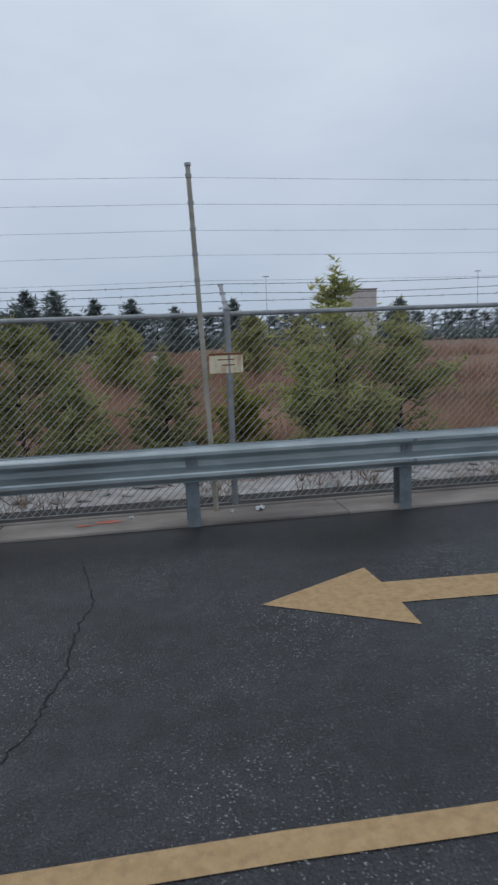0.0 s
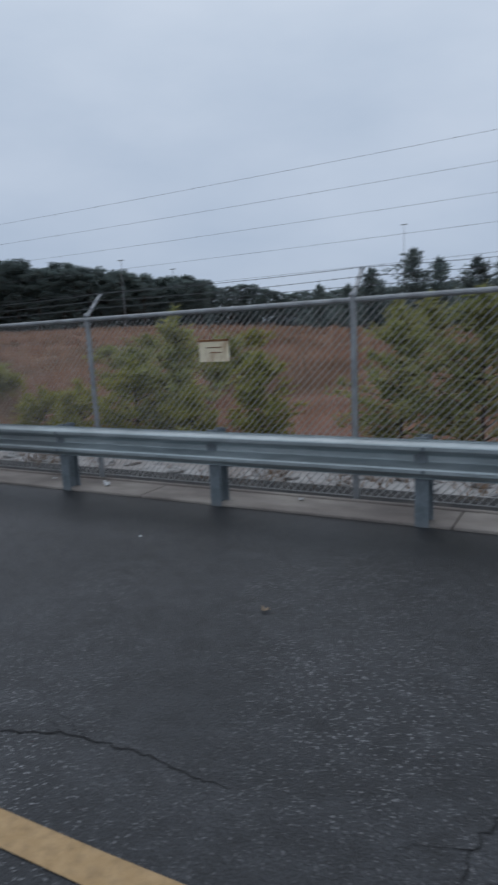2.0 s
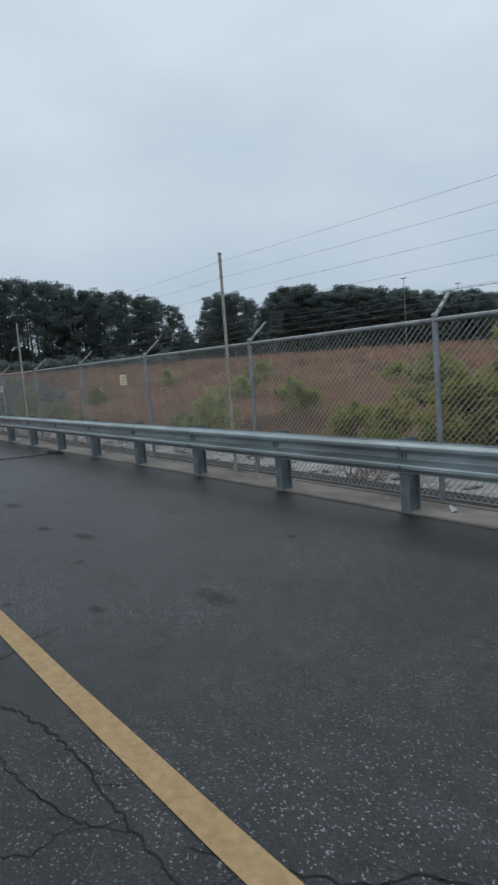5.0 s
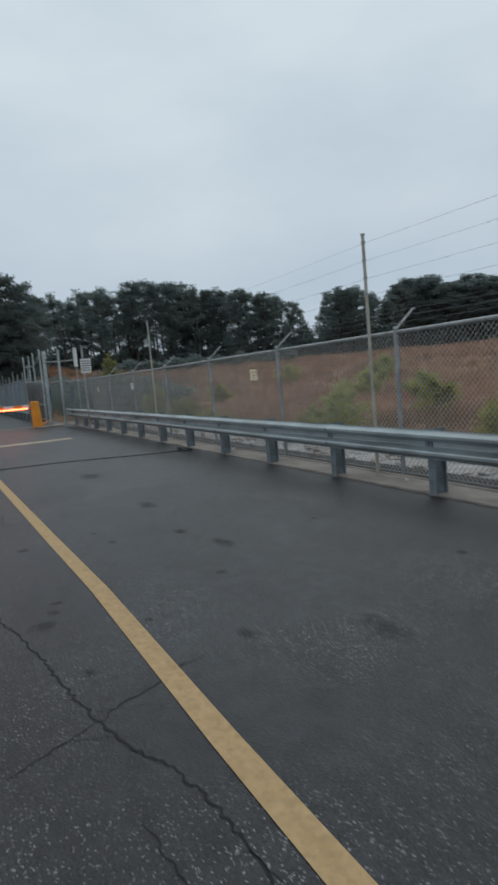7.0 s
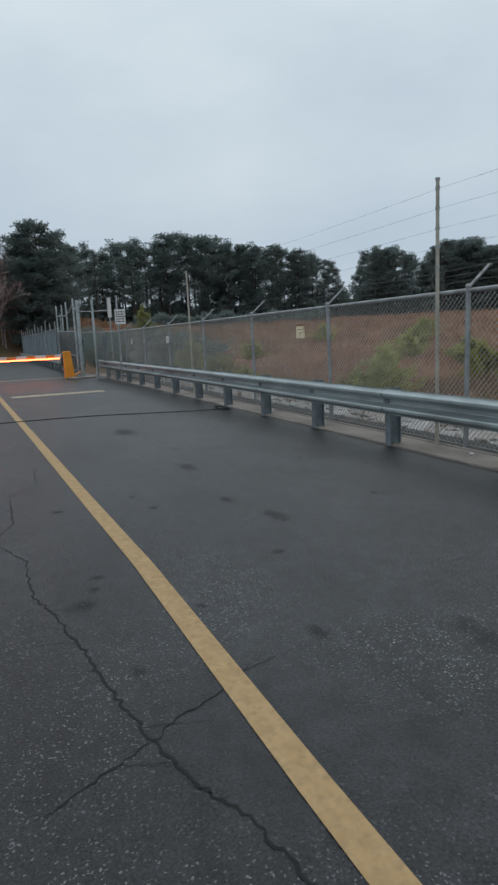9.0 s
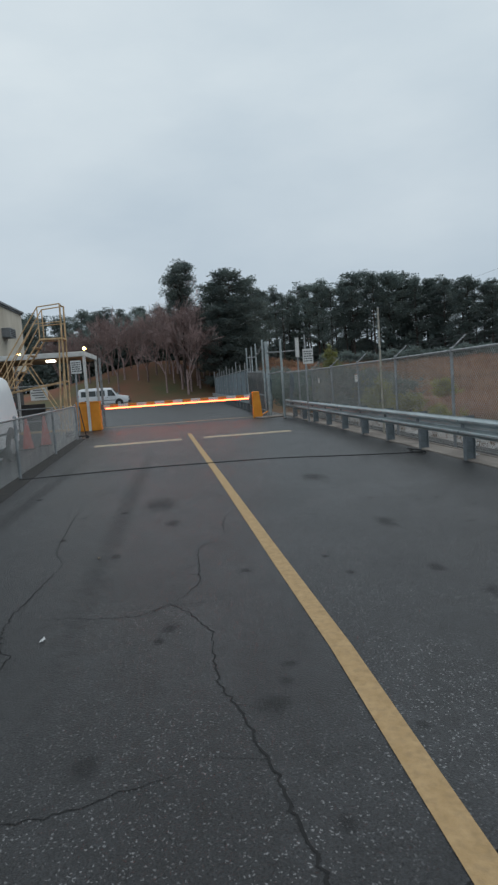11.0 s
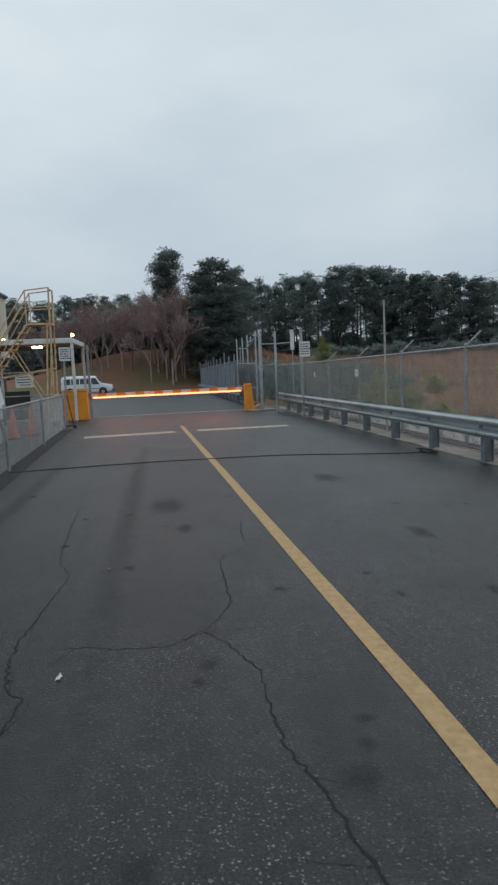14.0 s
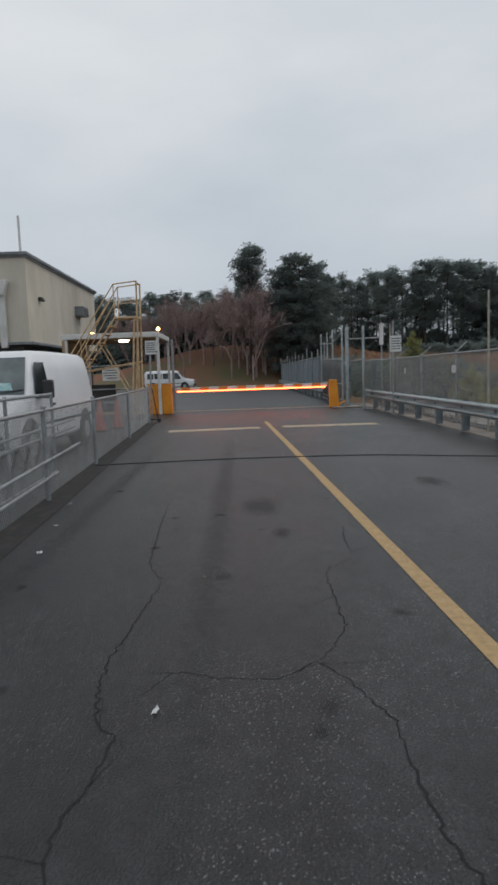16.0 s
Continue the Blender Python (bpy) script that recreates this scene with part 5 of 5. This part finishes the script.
SKYLINE = ((-30, 0.118), (-10.8, 0.12), (-2.9, 0.126), (-1, 0.125), (7.5, 0.15), (10, 0.142), (14, 0.147), (17.2, 0.156), (21.3, 0.14), (24, 0.132), (29, 0.12), (30.5, 0.105), (32, 0.088), (33.8, 0.126), (36.5, 0.114), (38.2, 0.09), (40, 0.124),
           (45.4, 0.114), (51.6, 0.099), (57, 0.088), (58.8, 0.072), (62.3, 0.072), (66, 0.058), (73, 0.06), (80, 0.058), (87, 0.056), (94, 0.05), (105, 0.044), (122, 0.036))


def skyline(az):
    """Rise of the tree tops over the eye, per metre of distance."""
    for (a, u), (b, v) in zip(SKYLINE, SKYLINE[1:]):
        if a <= az <= b:
            return u + (v - u) * (az - a) / (b - a)
    return 0.02


FIELD_PINES = []


def plant_woods():
    rng = random.Random(77)
    # belts: from, to (degrees off the road's line), distance, depth, count, kinds, breadth
    belts = [(7.5, 31, 122, 16, 56, (0, 1, 2, 3, 5, 10), 1.0), (32.5, 39, 128, 12, 15, (0, 2, 4, 10), 1.1), (38.6, 57.5, 166, 14, 52, (10, 10, 7), 1.3), (57, 75, 205, 20, 34, (10, 7), 1.5), (74, 122, 230, 30, 60, (6, 7), 2.2), (-30, -1.2, 126, 14, 44, (0, 2, 4), 1.15)]
    for a0, a1, r, deep, n, kinds, wide in belts:
        for i in range(n):
            az = a0 + (a1 - a0) * (i + rng.uniform(0.1, 0.9)) / n
            rr = r + rng.uniform(0, deep)
            x, y = at_az(az, rr)
            h = 1.5 + skyline(az) * rr * rng.uniform(0.9, 1.03) - ground_z(x, y)
            plant_pine(x, y, rng.choice(kinds), max(3.0, h), rng, wide=wide)
    # taller ones over the knoll
    round_top, broad = "tall pine with a rounded top above the knoll", "broad dark pine beside the knoll"
    for az, r, el, v, w, lab in ((0.75, 86, 0.192, 8, 1.0, round_top), (0.3, 88, 0.15, 5, 0.9, round_top), (5.1, 86, 0.174, 9, 1.1, broad), (6.4, 89, 0.158, 9, 1.0, broad),
                                 (3.9, 90, 0.158, 9, 1.0, broad), (7.6, 96, 0.14, 10, 1.1, broad), (5.6, 84, 0.13, 9, 1.2, broad), (4.0, 83, 0.12, 9, 1.2, broad)):
        x, y = at_az(az, r)
        plant_pine(x, y, v, 1.5 + el * r - ground_z(x, y), rng, lab, "pines on the knoll", w)
    for az, r, el, v in ((73.4, 74, 0.083, 2), (77.1, 70, 0.107, 0), (79.2, 72, 0.091, 2), (82.4, 66, 0.088, 4), (84.6, 70, 0.088, 2), (87.8, 76, 0.074, 4), (68.5, 90, 0.064, 4), (71, 95, 0.062, 2), (114.5, 80, 0.056, 4), (90.8, 85, 0.073, 2), (94.5, 90, 0.06, 4), (99.7, 90, 0.068, 4)):
        x, y = at_az(az, r)
        FIELD_PINES.append((x, y, 1.5 + el * r - ground_z(x, y)))
    # undergrowth that closes the foot of the woods
    nr = np.random.default_rng(5)
    pts = []
    for a0, a1, r, n, hh in ((7, 31, 126, 6000, 6.5), (31, 39, 128, 2600, 8.0), (39, 58, 168, 9000, 13.5), (57, 75, 206, 4600, 9.0), (74, 122, 222, 4600, 5.0), (-30, 0, 122, 5200, 9.5), (-9, 7.5, 98, 5200, 8.0), (13, 30, 108, 2600, 2.4)):
        az = np.radians(nr.uniform(a0, a1, n))
        rr = r + nr.uniform(0, 14, n)
        xs, ys = -3 - rr * np.cos(az), 1 + rr * np.sin(az)
        lump = hh * (0.5 + 0.3 * np.sin(az * 90) ** 2 + 0.2 * np.sin(az * 37 + 1) ** 2)
        zs = np.array([ground_z(x, y) for x, y in zip(xs, ys)]) + nr.uniform(0, 1, n) ** 1.2 * lump
        pts.append(np.stack([xs, ys, zs], 1))
    v, f = clumps(np.concatenate(pts), 0.95, nr, 4, 0.5)
    o = part("undergrowth", tri_mesh("undergrowth", v, f), M_PINE)
    tagged(o, "dark undergrowth filling the foot of the woods", "undergrowth", kind="stuff")


plant_woods()


def bare_mesh(seed, h=9.0):
    rng = random.Random(seed)
    verts, faces = [], []

    def seg(a, b, r0, r1):
        d = (b - a).normalized()
        u = d.orthogonal().normalized()
        w = d.cross(u)
        k = len(verts)
        for c, r in ((a, r0), (b, r1)):
            for i in range(3):
                t = 2 * math.pi * i / 3
                verts.append(c + (u * math.cos(t) + w * math.sin(t)) * r)
        for i in range(3):
            j = (i + 1) % 3
            faces.extend([(k + i, k + j, k + 3 + j), (k + i, k + 3 + j, k + 3 + i)])

    def grow(a, d, ln, r, depth):
        b = a + d * ln
        seg(a, b, r, r * 0.7)
        if depth == 0:
            return
        for _ in range(3 if depth > 1 else 4):
            nd = (d + Vector((rng.gauss(0, 0.5), rng.gauss(0, 0.5), rng.gauss(0.2, 0.25)))).normalized()
            grow(a.lerp(b, rng.uniform(0.55, 1.0)), nd, ln * rng.uniform(0.62, 0.85), max(0.014, r * 0.58), depth - 1)

    grow(Vector((0, 0, -0.3)), Vector((0, 0, 1)), h * 0.27, 0.14, 6)
    me = tri_mesh("bare_crown", [tuple(v) for v in verts], faces)
    me.materials.append(M_BRANCH)
    return me


BARE = [bare_mesh(s) for s in (11, 12, 13, 14)]


def plant_bare():
    rng = random.Random(21)
    for i, (az, r, s) in enumerate(((-1.0, 84, 1.15), (0.9, 83, 1.3), (2.0, 85, 1.2), (-2.6, 88, 1.0), (-5.2, 86, 1.1), (-6.8, 92, 1.0), (-4.0, 94, 1.1), (-8.5, 95, 0.95), (2.9, 86, 1.0), (-10, 99, 1.0), (0.1, 90, 1.4), (1.5, 92, 1.4), (1.2, 84, 1.45), (0.4, 85, 1.35), (2.4, 88, 1.3), (-0.3, 87, 1.2), (-6, 90, 1.15), (-3.4, 89, 1.1), (-4.6, 90, 1.2), (-7.6, 92, 1.1), (3.3, 90, 1.1), (0.7, 87, 1.5), (1.8, 86, 1.4), (-0.6, 90, 1.35), (-1.8, 90, 1.15), (-5.6, 93, 1.2), (-9.2, 97, 1.1), (2.7, 93, 1.4), (1.0, 93, 1.55))):
        x, y = at_az(az, r)
        t = thing("bare_tree", x, y, ground_z(x, y), "leafless reddish-brown tree on the knoll", "tree", "bare trees")
        t.matrix_world = pose(x, y, ground_z(x, y), 0, 0, rng.uniform(0, 360)) @ Matrix.Diagonal((s, s, s * 1.15, 1))
        part("bare_crown", BARE[i % 4], None, t)


plant_bare()


# ---- young pines and bushes behind the fence ----
def young_pine(seed, h, w, material, dense=1.0, leaf=0.11):
    rng, nr = random.Random(seed), np.random.default_rng(seed)
    t = thing("young_pine" if material is M_YOUNGPINE else "bush", 0, 0, 0, "young green pine growing behind the fence" if material is M_YOUNGPINE else "low yellow-green bush behind the fence", "shrub", "shrubs behind the fence")
    bm = B()
    tube(bm, (0, 0, -0.1), (0, 0, h * 0.95), 0.03, 6, 0.008)
    pts = []
    whorls = min(24, max(5, int(h * 6)))
    for i in range(whorls):
        s = 0.04 + 0.93 * i / whorls
        for j in range(rng.randint(4, 6)):
            a = rng.uniform(0, 2 * math.pi)
            reach = w / 2 * 1.2 * (1 - s ** 1.7 * 0.9) * rng.uniform(0.4, 1.15)
            base = Vector((0, 0, h * s))
            tip = base + Vector((math.cos(a) * reach, math.sin(a) * reach, reach * rng.uniform(0.25, 0.75)))
            tip.z = min(tip.z, h * 1.02)
            limb(bm, base, tip, 0.011, 0.004, 3, 0.04, rng)
            m = int((13 + 38 * reach / w) * dense)
            u = nr.uniform(0.2, 1.05, (m, 1))
            pts.append(np.array(base) + (np.array(tip) - np.array(base)) * u + nr.normal(size=(m, 3)) * 0.045 * max(1, w / 1.6))
    pts.append(np.array((0, 0, h)) + nr.normal(size=(30, 3)) * np.array((0.03, 0.03, 0.08)))
    part("stem", bm, M_BARK, t)
    v, f = clumps(np.concatenate(pts), leaf * 1.15, nr, 5, 0.2)
    part("foliage", tri_mesh("foliage", v, f), material, t)
    return t


def plant_shrubs():
    rng = random.Random(50)
    Y, L = M_YOUNGPINE, M_YELLOWBUSH
    beside_rail = ((-2.0, 9.0, 2.0, 1.9, Y), (-3.1, 9.2, 1.85, 1.5, Y), (-1.3, 8.5, 1.3, 1.1, Y), (-0.1, 9.0, 1.55, 1.2, Y), (0.9, 8.8, 1.1, 1.0, L), (2.4, 9.2, 2.6, 2.0, Y), (3.3, 9.0, 1.95, 1.7, Y), (1.9, 8.7, 1.5, 1.2, Y),
                   (5.5, 8.8, 1.4, 1.4, Y), (-5.1, 8.9, 1.35, 1.1, L), (-6.7, 9.1, 2.0, 1.3, Y), (-7.2, 8.6, 1.3, 1.2, L), (-6.0, 8.4, 0.9, 0.9, L), (-9.7, 9.0, 0.8, 1.5, L), (-8.6, 8.8, 0.95, 1.2, L))
    toward_gate = ((-14.6, 9.1, 1.1, 1.3, Y), (-15.3, 8.8, 0.6, 0.9, Y), (-13.4, 8.4, 0.5, 0.8, L), (-18, 11.5, 1.1, 1.2, Y), (-12.5, 15, 1.4, 2.0, Y), (-26.5, 8.5, 1.5, 1.2, Y), (-23, 8.3, 0.9, 1.3, L), (-20, 8.0, 0.6, 1.0, L),
                   (-10.6, 17, 1.6, 2.4, Y), (-30, 9, 1.8, 1.3, L), (-32, 8, 3.0, 1.6, Y), (-17, 14, 0.9, 1.2, L), (-21, 17, 1.0, 1.4, Y), (-27, 19, 1.2, 1.7, Y), (-38, 16, 1.0, 1.6, L))
    out_in_field = ((-1, 22, 2.3, 2.0, Y), (4, 26, 2.6, 2.2, Y), (-5, 30, 2.8, 2.2, Y), (-2.2, 34, 3.2, 2.4, Y), (-9, 36, 3.0, 2.6, Y), (-12, 40, 3.0, 2.6, Y), (7, 30, 2.6, 2.4, Y), (-33, 24, 1.3, 2.0, Y),
                    (-24, 27, 1.2, 2.2, Y), (-40, 30, 1.5, 2.4, Y), (-16, 24, 1.1, 1.8, L), (-47, 26, 1.4, 2.2, Y), (-30, 38, 1.6, 2.8, Y), (-20, 36, 1.5, 2.4, L))
    for i, (x, y, h, w, m) in enumerate(beside_rail + toward_gate + out_in_field):
        t = young_pine(100 + i, h, w, m, 1.0 if y < 12 else 0.7, 0.11 if y < 12 else 0.2)
        t.matrix_world = pose(x, y, ground_z(x, y), 0, 0, rng.uniform(0, 360))


plant_shrubs()


def plant_field_pines():
    rng = random.Random(61)
    for i, (x, y, h) in enumerate(FIELD_PINES):
        t = young_pine(300 + i, h, h * rng.uniform(0.6, 0.85), M_PINE, 0.3, 0.5)
        t.name = "pine_tree"
        tagged(t, "half-grown pine standing in the field", "tree", "pines in the field")
        t.matrix_world = pose(x, y, ground_z(x, y), 0, 0, rng.uniform(0, 360))


plant_field_pines()


def grow_grass():
    nr = np.random.default_rng(9)
    vs, fs, k = [], [], 0
    # bands: nearest and farthest y, x range, tufts, blade height, blade width, blades
    for y0, y1, x0, x1, n, hb, wb, nb in ((7.3, 10.5, -34, 6, 5200, 0.42, 0.012, 9), (10.5, 20, -48, 10, 6000, 0.62, 0.022, 8), (20, 45, -75, 14, 6500, 0.85, 0.05, 7), (45, 100, -110, 30, 6000, 1.1, 0.12, 6), (13, 62, -125, -60, 7000, 0.9, 0.1, 6)):
        xs, ys = nr.uniform(x0, x1, n), nr.uniform(y0, y1, n)
        dens = np.array([noise.noise((x * 0.25, y * 0.25, 2)) for x, y in zip(xs, ys)])
        keep = dens > -0.25
        xs, ys, dens = xs[keep], ys[keep], dens[keep]
        zs = np.array([ground_z(x, y) for x, y in zip(xs, ys)])
        c = np.repeat(np.stack([xs, ys, zs], 1), nb, axis=0)
        m = len(c)
        hh = hb * nr.uniform(0.45, 1.15, (m, 1)) * (0.8 + 0.5 * np.repeat(dens, nb)[:, None])
        base = c + np.concatenate([nr.normal(size=(m, 2)) * 0.09 * (hb / 0.42), np.zeros((m, 1))], 1)
        side = nr.normal(size=(m, 3)) * np.array((1, 1, 0))
        side /= np.linalg.norm(side, axis=1)[:, None] + 1e-9
        tip = base + np.concatenate([nr.normal(size=(m, 2)) * 0.28, np.ones((m, 1))], 1) * hh
        tri = np.stack([base - side * wb / 2 - (0, 0, 0.03), base + side * wb / 2 - (0, 0, 0.03), tip], 1).reshape(-1, 3)
        vs.append(tri)
        fs.append(np.arange(m * 3).reshape(-1, 3) + k)
        k += m * 3
    o = part("dry_grass", tri_mesh("dry_grass", np.concatenate(vs), np.concatenate(fs)), M_GRASS)
    tagged(o, "tall dry red-brown grass covering the field", "grass", kind="stuff")
    # dead stems and weeds along the stone bed
    n = 1500
    xs, ys = nr.uniform(-30, 6, n), 6.35 + np.abs(nr.normal(size=n)) * 0.75
    ok = np.array([noise.noise((x * 0.9, y * 0.9, 7)) for x, y in zip(xs, ys)]) > 0.08
    xs, ys = xs[ok], ys[ok]
    p = np.repeat(np.stack([xs, ys, np.full(len(xs), -0.04)], 1), 4, axis=0)
    m = len(p)
    hh = nr.uniform(0.08, 0.34, (m, 1))
    side = nr.normal(size=(m, 3)) * np.array((1, 1, 0))
    tip = p + np.concatenate([nr.normal(size=(m, 2)) * 0.5, np.ones((m, 1))], 1) * hh
    tri = np.stack([p - side * 0.006, p + side * 0.006, tip], 1).reshape(-1, 3)
    o = part("dead_weeds", tri_mesh("dead_weeds", tri, np.arange(m * 3).reshape(-1, 3)), M_DRYBRUSH)
    tagged(o, "tan dead weeds along the stone bed", "weeds", kind="stuff")


grow_grass()


def grow_brush():
    """Tangled evergreen brush beside the gate and along the far fence."""
    nr = np.random.default_rng(15)
    n = 5200
    xs = -27.5 - 46 * nr.uniform(0, 1, n) ** 1.5
    ys = 6.9 + 3.6 * nr.uniform(0, 1, n)
    hh = np.array([1.7 + 1.5 * noise.noise((x * 0.3, y * 0.3, 3)) for x, y in zip(xs, ys)])
    zs = np.array([ground_z(x, y) for x, y in zip(xs, ys)]) + nr.uniform(0, 1, n) * np.clip(hh, 0.3, 3)
    v, f = clumps(np.stack([xs, ys, zs], 1), 0.3, nr, 6, 0.2)
    o = part("evergreen_brush", tri_mesh("evergreen_brush", v, f), M_PINE)
    tagged(o, "tangled dark evergreen brush behind the gate fence", "brush", kind="stuff")


grow_brush()


def build_marker(az, r, w, h):
    x, y = at_az(az, r)
    t = thing("utility_box", x, y, ground_z(x, y), "small white utility box far out in the field", "utility box")
    bm = B()
    box(bm, (0, 0, h / 2), (w, w, h), 0.03)
    part("cabinet", bm, M_WHITEMETAL, t)
    bm = B()
    box(bm, (0, 0, h), (w + 0.1, w + 0.1, 0.06), 0.02)
    part("lid", bm, M_TRIM, t)


build_marker(93.4, 60, 0.75, 0.8)
build_marker(87.7, 62, 0.25, 1.0)


# ---- far masts, wall, billboard ----
def build_mast(x, y, h, r):
    z = ground_z(x, y)
    t = thing("light_mast", x, y, z, "tall thin grey light mast far behind the field", "light mast", "far light masts")
    bm = B()
    tube(bm, (0, 0, -0.3), (0, 0, h), r, 8, r * 0.6)
    part("shaft", bm, M_PIPE, t)
    bm = B()
    box(bm, (0, 0, h), (1.8, 0.4, 0.2), 0.05)
    part("lamp_head", bm, M_PIPE, t)


for az, r, top in ((75.2, 190, 29.3), (101.8, 190, 21.2), (119.7, 200, 20.0), (50.6, 160, 20.5), (55.0, 180, 20.0)):
    build_mast(*at_az(az, r), top - ground_z(*at_az(az, r)), 0.11)


def build_far_hall():
    x, y = at_az(110.1, 170)
    t = thing("far_hall", x, y, ground_z(x, y), "pale far building behind the young pines", "building")
    bm = B()
    box(bm, (0, 0, 6.9), (7.0, 6, 13.8), 0.1)
    part("wall", bm, M_FARWALL, t)
    bm = B()
    box(bm, (0, 0, 13.9), (7.3, 6.4, 0.3), 0.05)
    part("roof_edge", bm, M_TRIM, t)


build_far_hall()
